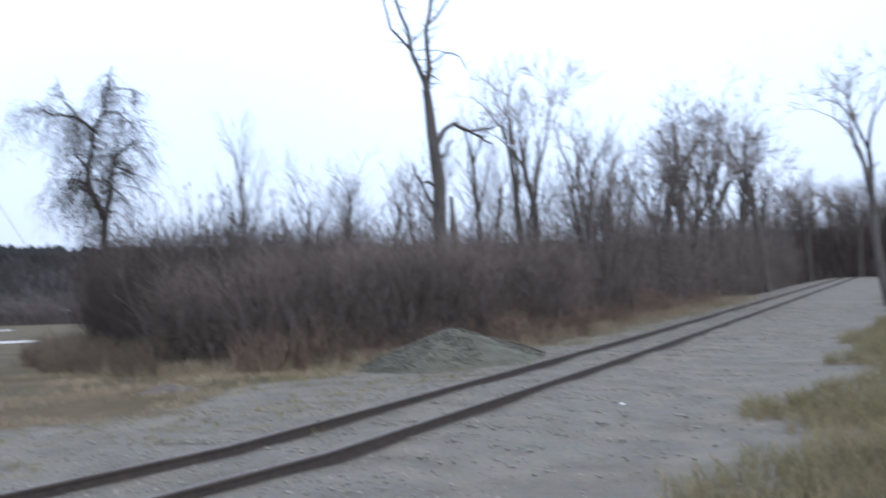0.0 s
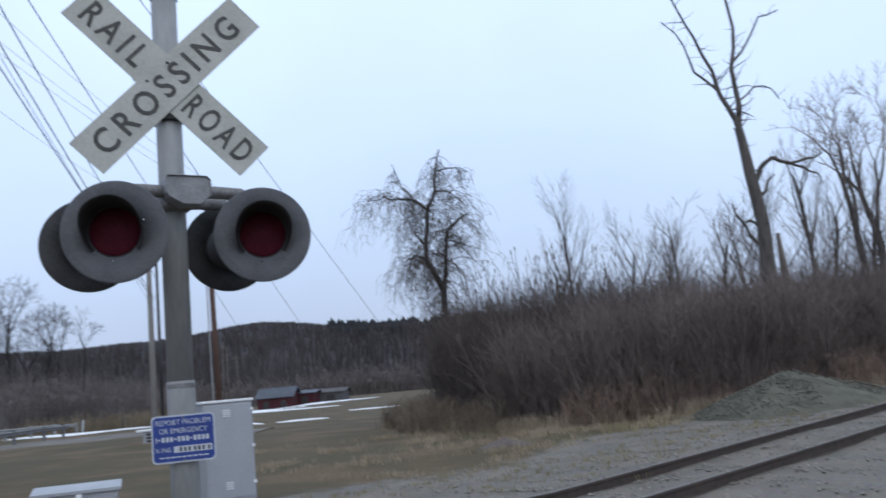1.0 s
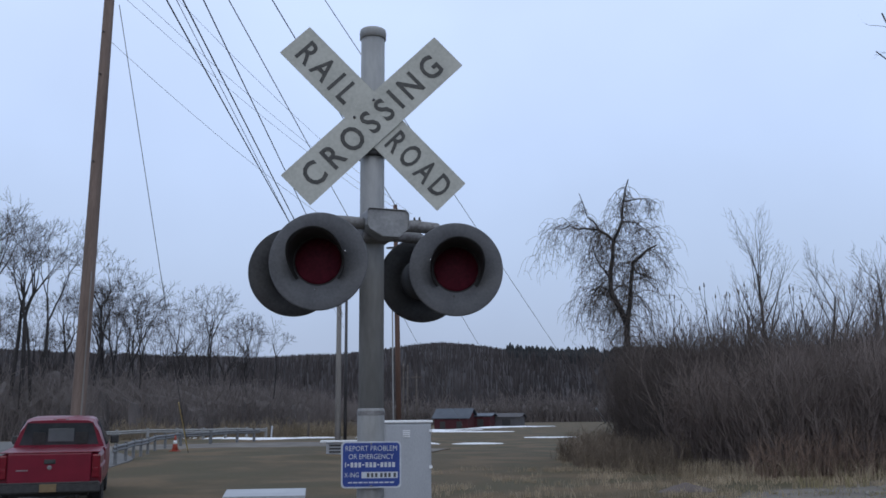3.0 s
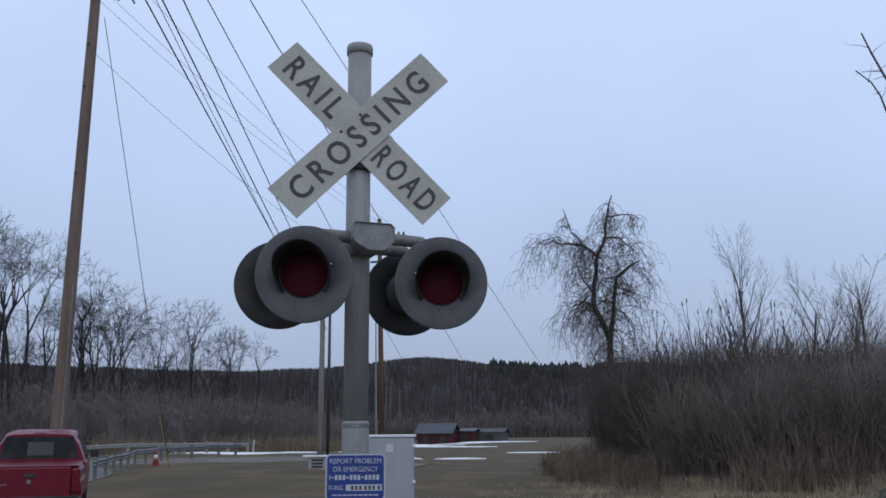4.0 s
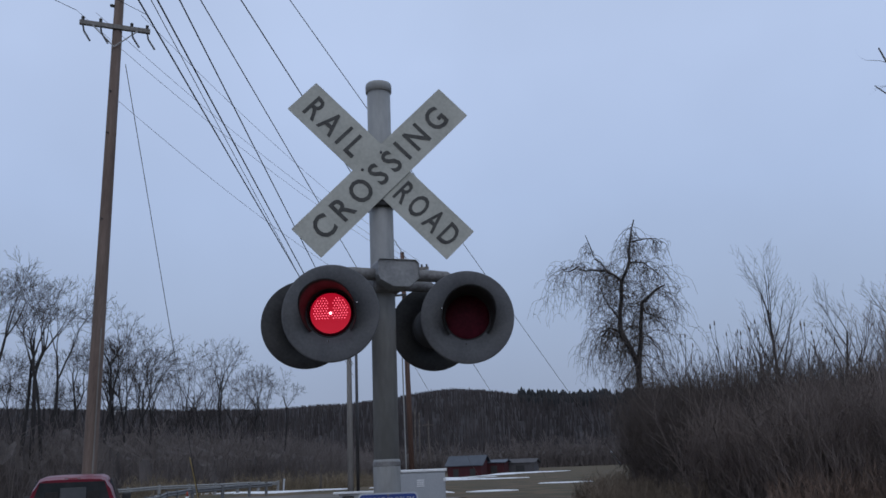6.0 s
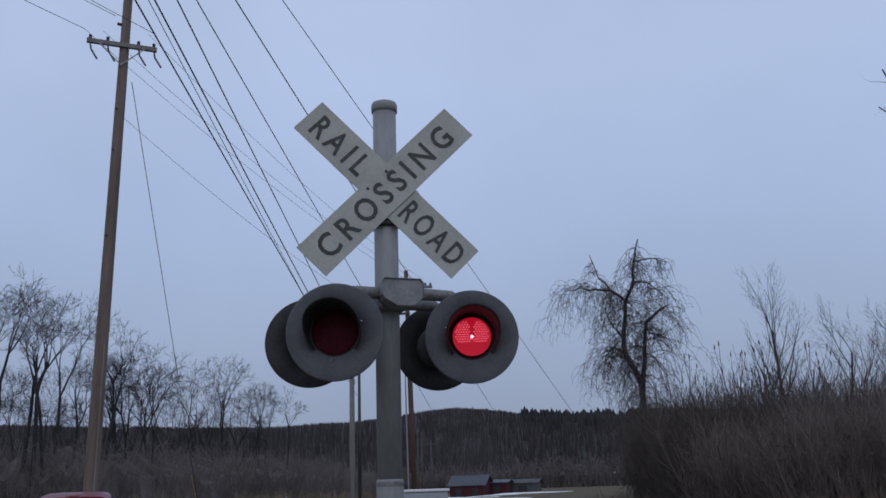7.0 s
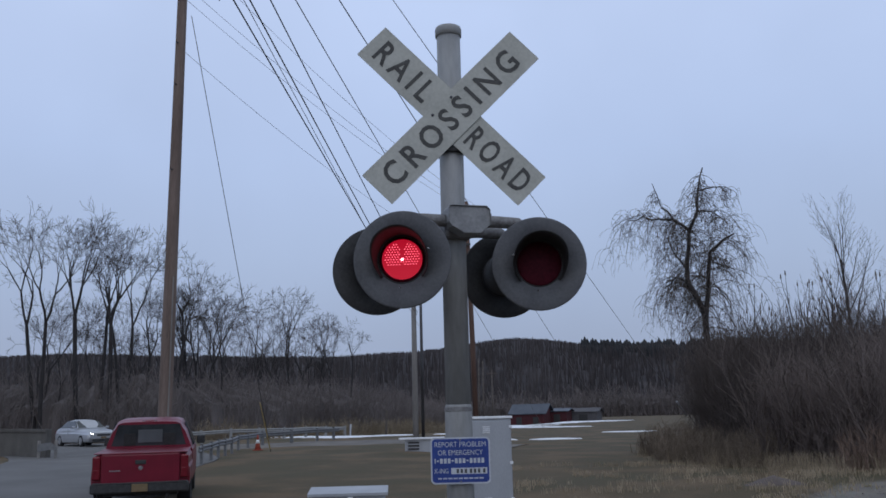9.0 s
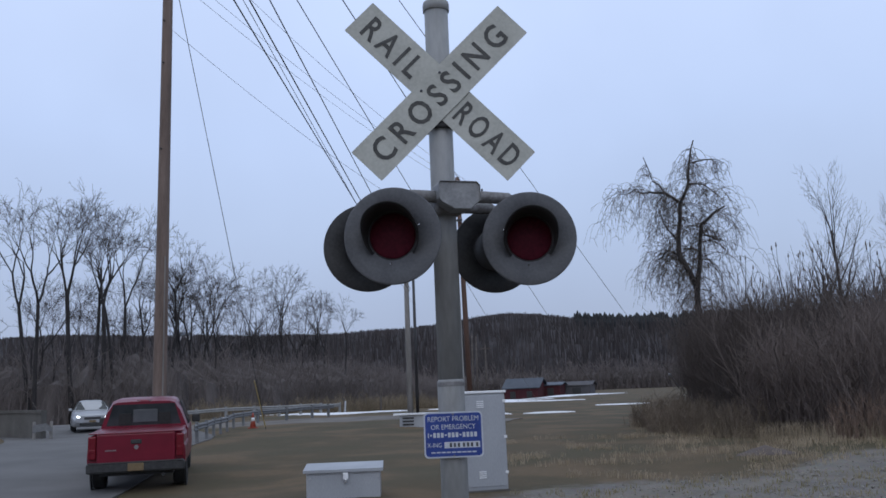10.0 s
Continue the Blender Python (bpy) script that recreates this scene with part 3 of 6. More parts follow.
def light_head(signal, name, m, front, tilt_label):
    """One flashing unit: round backing disc, hood, housing and red lens. Its local +z is where it shines."""
    disc = part(name, lathe([(0.127, -0.004), (0.246, -0.008), (0.254, -0.004), (0.254, 0.004), (0.246, 0.006), (0.127, 0.002), (0.127, -0.004)], 64, False),
                M_DISC if front else M_DISC_BACK, signal, tilt_label, m, True)
    part("housing", lathe([(0.0, -0.225), (0.06, -0.22), (0.105, -0.19), (0.12, -0.11), (0.123, -0.02), (0.126, -0.006)], 32, False), M_DISC_BACK, disc, "rounded black lamp housing", smooth=True)
    hood = bmesh.new()
    n = 40
    inner, outer = [], []
    for k in range(n + 1):
        a = radians(-42 + 264 * k / n)
        up = math.sin(a)
        depth = 0.02 + 0.19 * smooth01(-0.7, 0.7, up)
        row_i, row_o = [], []
        for s in range(5):
            f = s / 4
            r = 0.128 + 0.013 * f
            row_i.append(hood.verts.new((r * math.cos(a), r * math.sin(a), depth * f)))
            row_o.append(hood.verts.new(((r + 0.004) * math.cos(a), (r + 0.004) * math.sin(a), depth * f)))
        inner.append(row_i)
        outer.append(row_o)
    for k in range(n):
        for s in range(4):
            hood.faces.new((inner[k][s], inner[k][s + 1], inner[k + 1][s + 1], inner[k + 1][s]))
            hood.faces.new((outer[k][s], outer[k + 1][s], outer[k + 1][s + 1], outer[k][s + 1]))
        hood.faces.new((inner[k][4], outer[k][4], outer[k + 1][4], inner[k + 1][4]))
    for k in (0, n):
        for s in range(4):
            hood.faces.new((inner[k][s], outer[k][s], outer[k][s + 1], inner[k][s + 1]))
    bmesh.ops.recalc_face_normals(hood, faces=hood.faces)
    part("lens_rim", lathe([(0.12, -0.012), (0.129, -0.012), (0.129, 0.001), (0.122, 0.003), (0.12, -0.002), (0.12, -0.012)], 40, False), M_HOOD, disc, "black ring round the lens", smooth=True)
    part("hood", hood, M_HOOD, disc, "black sheet-metal hood over the lens", smooth=True)
    for a in (-95, 20, 160):
        screw = bmesh.new()
        bmesh.ops.create_icosphere(screw, subdivisions=1, radius=0.006, matrix=Matrix.Translation((0.146 * math.cos(radians(a)), 0.146 * math.sin(radians(a)), 0.006)))
        part("screw", screw, M_CHROME, disc, "small bright screw")
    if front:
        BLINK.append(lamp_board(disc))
    else:
        part("lens", lens_mesh(), M_LAMP_OFF, disc, "domed dark red lens", smooth=True)
    return disc


def facing(u, f, z, yaw, tilt=0.0):
    """Pose on the mast: u along the arms, f to the front, local +z to the front, +y up."""
    c, s = math.cos(radians(SIGNAL_YAW)), math.sin(radians(SIGNAL_YAW))
    return Matrix.Translation((u * c + f * s, u * s - f * c, z)) @ Matrix.Rotation(radians(yaw), 4, "Z") @ Matrix.Rotation(radians(90 - tilt), 4, "X")


def build_signal():
    sig = thing("crossing_signal", pose(0, 5.0, 0.0), "silver railroad crossing mast with crossbuck and flashing red lights", "railroad signal")
    part("mast", lathe([(0.068, 1.7), (0.068, 3.825)], 32), M_MAST, sig, "silver-painted round steel mast", smooth=True)
    part("mast_sleeve", lathe([(0.074, 0.25), (0.073, 1.69), (0.071, 1.7), (0.0685, 1.704)], 32), M_MAST_LOW, sig, "wider grey lower mast tube", smooth=True)
    part("base", lathe([(0.24, 0.0), (0.24, 0.03), (0.16, 0.05), (0.11, 0.22), (0.095, 0.28), (0.08, 0.28)], 24), M_MAST_LOW, sig, "flared cast base")
    part("cap", lathe([(0.07, 3.805), (0.076, 3.808), (0.077, 3.847), (0.073, 3.861), (0.05, 3.868), (0.0, 3.871)], 32), M_MAST, sig, "round mast cap", smooth=True)
    part("seam_band", lathe([(0.0735, 1.668), (0.0752, 1.67), (0.0752, 1.69), (0.0735, 1.692)], 32), M_ARM, sig)
    # crossbuck
    zc = 3.295
    for name, ang, f, words in (("crossbuck_rear_blade", -45, 0.095, (("RAIL", -0.36, 0.39), ("ROAD", 0.365, 0.425))), ("crossbuck_front_blade", 45, 0.104, (("CROSSING", -0.008, 1.02),))):
        c, s = math.cos(radians(SIGN_YAW)), math.sin(radians(SIGN_YAW))
        m = Matrix.Translation((f * s, -f * c, zc)) @ Matrix.Rotation(radians(SIGN_YAW), 4, "Z") @ Matrix.Rotation(radians(90), 4, "X") @ Matrix.Rotation(radians(ang), 4, "Z")
        blade = part(name, board_mesh(1.245 if ang < 0 else 1.2, 0.229, 0.004, 0.004), M_WHITE_SIGN, sig, "weathered white sign blade", m @ pose(-0.008 if ang < 0 else 0.0, 0, 0))
        for word, at, w in words:
            letters("lettering", word, 0.138, M_LETTER, blade, pose(at, 0.0, 0.0032), 0.003, 1.4, "black letters reading " + word, w)
        for at in (-0.075, 0.075):
            part("bolt", lathe([(0.008, 0.0), (0.008, 0.004), (0.004, 0.006), (0.0, 0.0065)], 8), M_DARKINK, blade, "", pose(at, 0.08 if name.endswith("front_blade") else -0.08, 0.002))
    # Shadow below the crossbuck, built as a dark band round the mast.
    band = bmesh.new()
    add_box(band, -0.074, 0.074, -0.09, 0.074, zc - 0.2, zc - 0.165, 0.008)
    part("sign_shadow_band", band, M_HOOD, sig, "dark band painted as the shadow below the crossbuck", pose(0, 0, 0, 0, 0, SIGN_YAW))
    # bracket box and arms
    zl = 2.45
    R = pose(0, 0, 0, 0, 0, SIGNAL_YAW)
    bx = bmesh.new()
    prof = [(-0.105, 0.075), (0.1, 0.075), (0.118, 0.055), (0.118, -0.03), (0.06, -0.085), (-0.03, -0.085), (-0.1, -0.045), (-0.115, -0.02), (-0.115, 0.06)]
    for a, b in ((-0.2, -0.1),):
        bx = loft([[(x, a, z) for x, z in prof], [(x, a - 0.012, z * 0.93) for x, z in prof], [(x * 0.96, b + 0.03, z * 0.96) for x, z in prof]][::-1])
    part("junction_box", bx, M_BOXCAST, sig, "pale cast-metal junction box", Matrix.Translation((0.03, 0.0, zl + 0.235)) @ R)
    part("arm_clamp", box(-0.085, 0.085, -0.12, 0.09, zl + 0.15, zl + 0.3, 0.02), M_ARM, sig, "clamp round the mast", R)
    for side in (-1, 1):
        for f in (-0.16, 0.13):
            arm = sweep([(0.02 * side, -f, zl + 0.235), (0.2 * side, -f, zl + 0.24), (0.33 * side, -f, zl + 0.235), (0.385 * side, -f, zl + 0.2), (0.39 * side, -f, zl + 0.1)], [0.034, 0.034, 0.034, 0.036, 0.042], 12)
            part("arm", arm, M_ARM, sig, "worn pipe arm", R, True)
    light_head(sig, "light_head", facing(-0.36, 0.27, zl - 0.006, 10.0, -1), True, "round grey backing disc of a hooded red light")
    light_head(sig, "light_head", facing(0.395, 0.27, zl - 0.012, 14.0, -1), True, "round grey backing disc of a hooded red light")
    light_head(sig, "light_head", facing(-0.38, -0.27, zl + 0.02, SIGNAL_YAW + 168, 0), False, "black disc of a light facing the other way")
    light_head(sig, "light_head", facing(0.385, -0.27, zl + 0.008, SIGNAL_YAW + 168, 0), False, "black disc of a light facing the other way")
    # blue notice on the mast
    c, s = math.cos(radians(14)), math.sin(radians(14))
    nm = Matrix.Translation((0.092 * s + 0.005, -0.092 * c, 1.415)) @ Matrix.Rotation(radians(14), 4, "Z") @ Matrix.Rotation(radians(90), 4, "X")
    rim = part("notice", board_mesh(0.312, 0.238, 0.003, 0.022), M_PALE, sig, "blue emergency notice with a pale rim", nm)
    part("notice_face", board_mesh(0.296, 0.222, 0.001, 0.018), M_BLUE, rim, "blue printed face", pose(0, 0, 0.0022))
    letters("lettering", "REPORT PROBLEM", 0.026, M_PALE, rim, pose(0, 0.083, 0.0035), 0.0, 1.0, "pale words REPORT PROBLEM", 0.268)
    letters("lettering", "OR EMERGENCY", 0.026, M_PALE, rim, pose(0, 0.041, 0.0035), 0.0, 1.0, "pale words OR EMERGENCY", 0.235)
    letters("lettering", "X-ING", 0.024, M_PALE, rim, pose(-0.102, -0.052, 0.0035), 0.0, 1.0, "pale word X-ING", 0.075)
    x = -0.136
    for k in range(14):
        w = 0.011 if k in (1, 5, 9) else 0.0145 if k else 0.006
        h = 0.004 if k in (1, 5, 9) else 0.0125
        part("pale_bar", box(x, x + w, -0.001 - h, -0.001 + h, 0.0025, 0.0038), M_PALE, rim)
        x += w + 0.0058
    part("pale_strip", box(-0.05, 0.138, -0.069, -0.037, 0.0025, 0.0038), M_PALE, rim, "pale strip")
    for k in range(7):
        x = -0.022 + 0.021 * k + (0.006 if k > 2 else 0.0) + (0.006 if k > 5 else 0.0)
        part("dark_bar", box(x, x + 0.0125, -0.064, -0.043, 0.0035, 0.0046), M_DARKINK, rim)
    for k in range(9):
        x = -0.12 + 0.027 * k
        part("fine_bar", box(x, x + 0.022, -0.094, -0.087, 0.0025, 0.0032), M_PALE, rim)
    for yy in (0.106, -0.108):
        part("rivet", lathe([(0.006, 0.0), (0.004, 0.004), (0.0, 0.005)], 8), M_ARM, rim, "", pose(0.0, yy, 0.002))


build_signal()


# ---------------------------------------------------------------- cabinets by the road
def build_cabinet():
    m = pose(-2.38, 16.3, ground_z(-2.38, 16.3), 0, 0, 27)
    t = thing("relay_cabinet", m, "tall grey aluminium signal cabinet with vents standing in grass", "cabinet")
    part("body", box(-0.43, 0.43, 0.0, 0.55, 0.03, 1.72, 0.012), M_CABINET, t)
    part("roof", box(-0.455, 0.455, -0.03, 0.58, 1.72, 1.765, 0.01), M_VENT, t, "slightly overhanging pale roof")
    door = part("door", box(-0.405, 0.405, -0.018, -0.002, 0.09, 1.68, 0.006), M_CABINET, t, "flat aluminium door")
    for z in (0.24, 1.47):
        for k in range(4):
            part("vent_slat", box(-0.1, 0.03, -0.034, -0.017, z + 0.034 * k, z + 0.034 * k + 0.017), M_VENT, door)
    for z in (0.3, 0.92, 1.55):
        part("hinge", box(0.385, 0.44, -0.03, -0.004, z, z + 0.05, 0.005), M_VENT, t)
    part("plinth", box(-0.46, 0.46, -0.04, 0.6, -0.2, 0.03, 0.01), M_CONCRETE, t, "concrete footing")


def build_box():
    m = pose(-4.68, 15.35, ground_z(-4.68, 15.35), 0, 0, 17.8)
    t = thing("battery_box", m, "low grey metal equipment box with a sloping lid", "equipment box")
    part("body", box(-0.64, 0.64, 0.0, 0.62, -0.1, 0.47, 0.012), M_CABINET, t)
    lid = loft([[(x, -0.05, 0.44), (x, -0.05, 0.49), (x, 0.66, 0.56), (x, 0.66, 0.44)] for x in (-0.69, 0.69)])
    part("lid", lid, M_CABINET, t, "slightly sloping metal lid")
    latch = part("latch", box(0.0, 0.09, -0.075, -0.03, 0.32, 0.43, 0.01), M_VENT, t, "pale hasp")
    part("padlock", box(0.02, 0.07, -0.085, -0.04, 0.25, 0.325, 0.012), M_CHROME, latch)
    for x in (-0.6, 0.58):
        part("hinge", box(x, x + 0.04, -0.03, -0.002, 0.33, 0.37, 0.004), M_GALV, t)


build_cabinet()
build_box()


# ---------------------------------------------------------------- vehicles
def wheel(parent, x, y, r, w, name="wheel"):
    side = 1 if x > 0 else -1
    turn = Matrix.Translation((x, y, r)) @ Matrix.Rotation(radians(90), 4, "Y")
    tyre = part(name, lathe([(r * 0.62, -w / 2), (r * 0.9, -w / 2), (r * 0.98, -w * 0.36), (r, -w * 0.2), (r, w * 0.2), (r * 0.98, w * 0.36), (r * 0.9, w / 2), (r * 0.62, w / 2)], 28, False), M_RUBBER, parent, "black tyre", turn, True)
    part("rim", lathe([(0.0, w * 0.18 * side), (r * 0.2, w * 0.3 * side), (r * 0.3, w * 0.2 * side), (r * 0.55, w * 0.24 * side), (r * 0.63, w * 0.46 * side), (r * 0.63, -w * 0.3 * side)], 20, False), M_RIM, tyre)
    return tyre


def shell(sections):
    """Body from stations (y, half width low, half width high, z low, z high, shoulder z)."""
    secs = []
    for y, wl, wh, z0, z1, zs in sections:
        r = 0.05
        k = min(0.14, (z1 - zs) * 0.35)
        half = [(wl - r, z0), (wl, z0 + r), (wl + 0.012, (z0 + zs) / 2), (wl, zs - 0.03), (wl - 0.025, zs + 0.02), (wh + (wl - wh) * 0.3, zs + (z1 - zs) * 0.62), (wh, z1 - k), (wh - k * 0.35, z1 - k * 0.35), (wh - k * 1.1, z1 - 0.012), (wh * 0.4, z1)]
        secs.append([(x, y, z) for x, z in half] + [(-x, y, z) for x, z in half[::-1]])
    return loft(secs)


def build_truck():
    x, y = -10.12, 17.4
    t = thing("pickup_truck", pose(x, y, ground_z(x, y) + 0.0, 1.6, 0, 28.8), "dark red pickup truck seen from behind on the road", "pickup truck")
    part("bed", shell([(0.06, 0.9, 0.9, 0.55, 1.2, 0.9), (0.14, 0.985, 0.95, 0.52, 1.24, 0.95), (1.2, 1.0, 0.96, 0.52, 1.25, 0.95), (2.02, 1.0, 0.96, 0.5, 1.25, 0.95)]), M_RED, t, "red cargo bed")
    part("bed_cap", box(-0.95, 0.95, 0.06, 2.0, 1.24, 1.258, 0.006), M_RED, t, "red bed rail cap")
    part("cab", shell([(2.05, 0.98, 0.74, 0.5, 1.84, 1.22), (2.3, 1.0, 0.76, 0.48, 1.9, 1.22), (3.2, 1.0, 0.76, 0.48, 1.92, 1.22), (3.75, 1.0, 0.74, 0.48, 1.86, 1.22), (4.4, 1.0, 0.9, 0.48, 1.26, 1.2)]), M_RED, t, "red cab")
    part("bonnet", shell([(4.4, 1.0, 0.92, 0.5, 1.24, 1.1), (5.2, 0.98, 0.9, 0.5, 1.2, 1.05), (5.6, 0.9, 0.8, 0.5, 1.1, 1.0)]), M_RED, t, "red bonnet")
    tail = part("tailgate", box(-0.79, 0.79, -0.02, 0.1, 0.63, 1.24, 0.03), M_RED, t, "red tailgate")
    part("spoiler_lip", box(-0.79, 0.79, -0.03, 0.04, 1.237, 1.262, 0.008), M_RED, tail, "rounded red top edge")
    part("handle", box(-0.11, 0.11, -0.035, -0.012, 1.02, 1.11, 0.015), M_BLACK, tail, "dark tailgate handle")
    part("badge", lathe([(0.0, 0.0), (0.05, 0.0), (0.045, 0.01), (0.0, 0.012)], 6), M_RIM, tail, "plain pale badge", Matrix.Translation((0.0, -0.02, 0.95)) @ Matrix.Rotation(radians(90), 4, "X"))
    part("name_bar", box(-0.62, -0.4, -0.028, -0.018, 0.89, 0.91), M_RIM, tail, "plain pale bar")
    for s in (-1, 1):
        lamp = part("tail_lamp", box(min(s * 0.8, s * 0.965), max(s * 0.8, s * 0.965), -0.005, 0.14, 0.72, 1.2, 0.03), M_TAIL, t, "unlit red tail lamp")
        part("reverse_lens", box(s * 0.88 - 0.06, s * 0.88 + 0.06, -0.012, 0.0, 0.86, 0.93, 0.008), M_TAIL, lamp, "dark reversing lens")
        part("mirror", box(s * 1.12 - 0.1, s * 1.12 + 0.1, 4.05, 4.15, 1.22, 1.42, 0.03), M_BLACK, t, "black side mirror")
        part("side_window", loft([[(s * 0.985, 2.5, 1.26), (s * 0.99, 4.15, 1.26), (s * 0.81, 3.65, 1.8), (s * 0.81, 2.55, 1.8)], [(s * 0.95, 2.5, 1.26), (s * 0.95, 4.15, 1.26), (s * 0.77, 3.65, 1.8), (s * 0.77, 2.55, 1.8)]]), M_GLASS, t, "dark side glass")
        part("wheel_arch", lathe([(0.47, -0.02), (0.5, 0.0), (0.47, 0.02), (0.4, 0.02), (0.4, -0.02)], 24, False), M_BLACK, t, "", Matrix.Translation((s * 0.985, 1.15, 0.42)) @ Matrix.Rotation(radians(90), 4, "Y"))
    part("bumper", box(-0.99, 0.99, -0.1, 0.12, 0.44, 0.65, 0.04), M_BLACK, t, "dark step bumper")
    part("bumper_pad", box(-0.95, 0.95, -0.11, 0.1, 0.625, 0.66, 0.01), M_BLACK, t, "dark bumper top")
    part("plate", box(-0.16, 0.16, -0.125, -0.1, 0.47, 0.63, 0.008), M_PLATE, t, "yellow number plate")
    glass = part("rear_window", loft([[(-0.83, 2.045, 1.3), (0.83, 2.045, 1.3), (0.68, 2.03, 1.78), (-0.68, 2.03, 1.78)], [(-0.83, 2.1, 1.3), (0.83, 2.1, 1.3), (0.68, 2.1, 1.78), (-0.68, 2.1, 1.78)]]), M_GLASS, t, "dark rear window")
    # Daylight through the cab, painted as an opaque pale pane.
    part("daylight_pane", box(-0.24, 0.3, 2.015, 2.04, 1.37, 1.66, 0.005), M_DAYLIGHT_PANE, glass, "pale pane painted as daylight through the cab")
    for x0 in (-0.42, 0.46):
        part("headrest", box(x0 - 0.13, x0 + 0.13, 2.012, 2.03, 1.32, 1.58, 0.006), M_RUBBER, glass, "headrest behind the glass")
    part("roof_lamp", box(-0.17, 0.17, 2.1, 2.16, 1.835, 1.87, 0.01), M_TAIL, t, "high brake lamp")
    for x0 in (-0.13, 0.13):
        part("roof_lens", box(x0 - 0.03, x0 + 0.03, 2.09, 2.11, 1.84, 1.865), M_CHROME, t, "small pale lens")
    part("chassis", box(-0.75, 0.75, 0.15, 5.3, 0.36, 0.55), M_BLACK, t, "dark underside")
    part("exhaust", sweep([(0.55, 0.0, 0.36), (0.55, 1.0, 0.38)], 0.035, 8), M_BLACK, t, "exhaust pipe")
    for xx in (-0.84, 0.84):
        for yy in (1.15, 4.72):
            wheel(t, xx, yy, 0.385, 0.26)


def build_car():
    t = thing("silver_car", pose(-90, 62, 1.0), "silver saloon car with its headlights lit on the road", "car")
    part("body", shell([(-2.2, 0.74, 0.66, 0.42, 0.72, 0.6), (-2.05, 0.84, 0.74, 0.24, 0.8, 0.62), (-1.0, 0.875, 0.8, 0.2, 0.93, 0.7), (0.9, 0.875, 0.82, 0.2, 0.98, 0.72), (1.9, 0.85, 0.76, 0.24, 0.98, 0.75), (2.2, 0.76, 0.66, 0.36, 0.9, 0.75)]), M_SILVER, t, "silver bodywork", smooth=False)
    part("roof", shell([(-0.75, 0.8, 0.72, 0.9, 0.97, 0.94), (-0.1, 0.78, 0.56, 0.9, 1.4, 1.0), (0.6, 0.78, 0.57, 0.9, 1.44, 1.0), (1.1, 0.78, 0.56, 0.9, 1.38, 1.0), (1.7, 0.76, 0.7, 0.9, 1.0, 0.95)]), M_SILVER, t, "silver roof and pillars")
    part("windscreen", loft([[(-0.72, -0.72, 0.99), (0.72, -0.72, 0.99), (0.54, -0.14, 1.36), (-0.54, -0.14, 1.36)], [(-0.72, -0.66, 0.97), (0.72, -0.66, 0.97), (0.54, -0.08, 1.34), (-0.54, -0.08, 1.34)]]), M_GLASS, t, "dark windscreen")
    part("rear_window", loft([[(-0.7, 1.67, 1.02), (0.7, 1.67, 1.02), (0.53, 1.15, 1.36), (-0.53, 1.15, 1.36)], [(-0.7, 1.6, 1.0), (0.7, 1.6, 1.0), (0.53, 1.08, 1.34), (-0.53, 1.08, 1.34)]]), M_GLASS, t, "dark rear window")
    for s in (-1, 1):
        part("side_window", loft([[(s * 0.79, -0.55, 1.0), (s * 0.79, 1.45, 1.0), (s * 0.62, 1.0, 1.35), (s * 0.62, -0.05, 1.35)], [(s * 0.74, -0.55, 1.0), (s * 0.74, 1.45, 1.0), (s * 0.57, 1.0, 1.35), (s * 0.57, -0.05, 1.35)]]), M_GLASS, t, "dark side windows")
        part("headlamp", box(s * 0.6 - 0.09, s * 0.6 + 0.09, -2.2, -2.02, 0.61, 0.72, 0.03), M_HEADLAMP, t, "bright lit headlamp")
        part("mirror", box(s * 0.93 - 0.08, s * 0.93 + 0.08, -0.62, -0.52, 0.95, 1.07, 0.03), M_SILVER, t, "silver side mirror")
        part("tail_lamp", box(s * 0.64 - 0.14, s * 0.64 + 0.14, 2.12, 2.22, 0.68, 0.86, 0.02), M_TAIL, t)
        part("door_line", box(s * 0.87, s * 0.88, 0.28, 0.295, 0.3, 0.95), M_BLACK, t)
    part("grille", box(-0.36, 0.36, -2.225, -2.1, 0.55, 0.66, 0.02), M_BLACK, t, "black grille")
    part("lower_grille", box(-0.55, 0.55, -2.19, -2.0, 0.28, 0.4, 0.02), M_BLACK, t, "black lower grille")
    part("plate", box(-0.15, 0.15, -2.24, -2.2, 0.42, 0.52, 0.004), M_PLATE, t, "plain number plate")
    for xx in (-0.78, 0.78):
        for yy in (-1.35, 1.35):
            wheel(t, xx, yy, 0.31, 0.2)
    return t


build_truck()
CAR = build_car()


# ---------------------------------------------------------------- poles and wires
def cable(name, a, b, r, sag, material, label, category="cable", group=""):
    a, b = Vector(a), Vector(b)
    pts = []
    for k in range(15):
        f = k / 14
        p = a.lerp(b, f)
        p.z -= sag * 4 * f * (1 - f)
        pts.append(p)
    tagged(part(name, sweep(pts, r, 5), material), label, category, group)


def insulator(parent, m):
    part("insulator", lathe([(0.012, 0.0), (0.05, 0.01), (0.055, 0.05), (0.035, 0.07), (0.055, 0.09), (0.05, 0.13), (0.02, 0.15)], 10), M_INSUL, parent, "dark insulator", m)


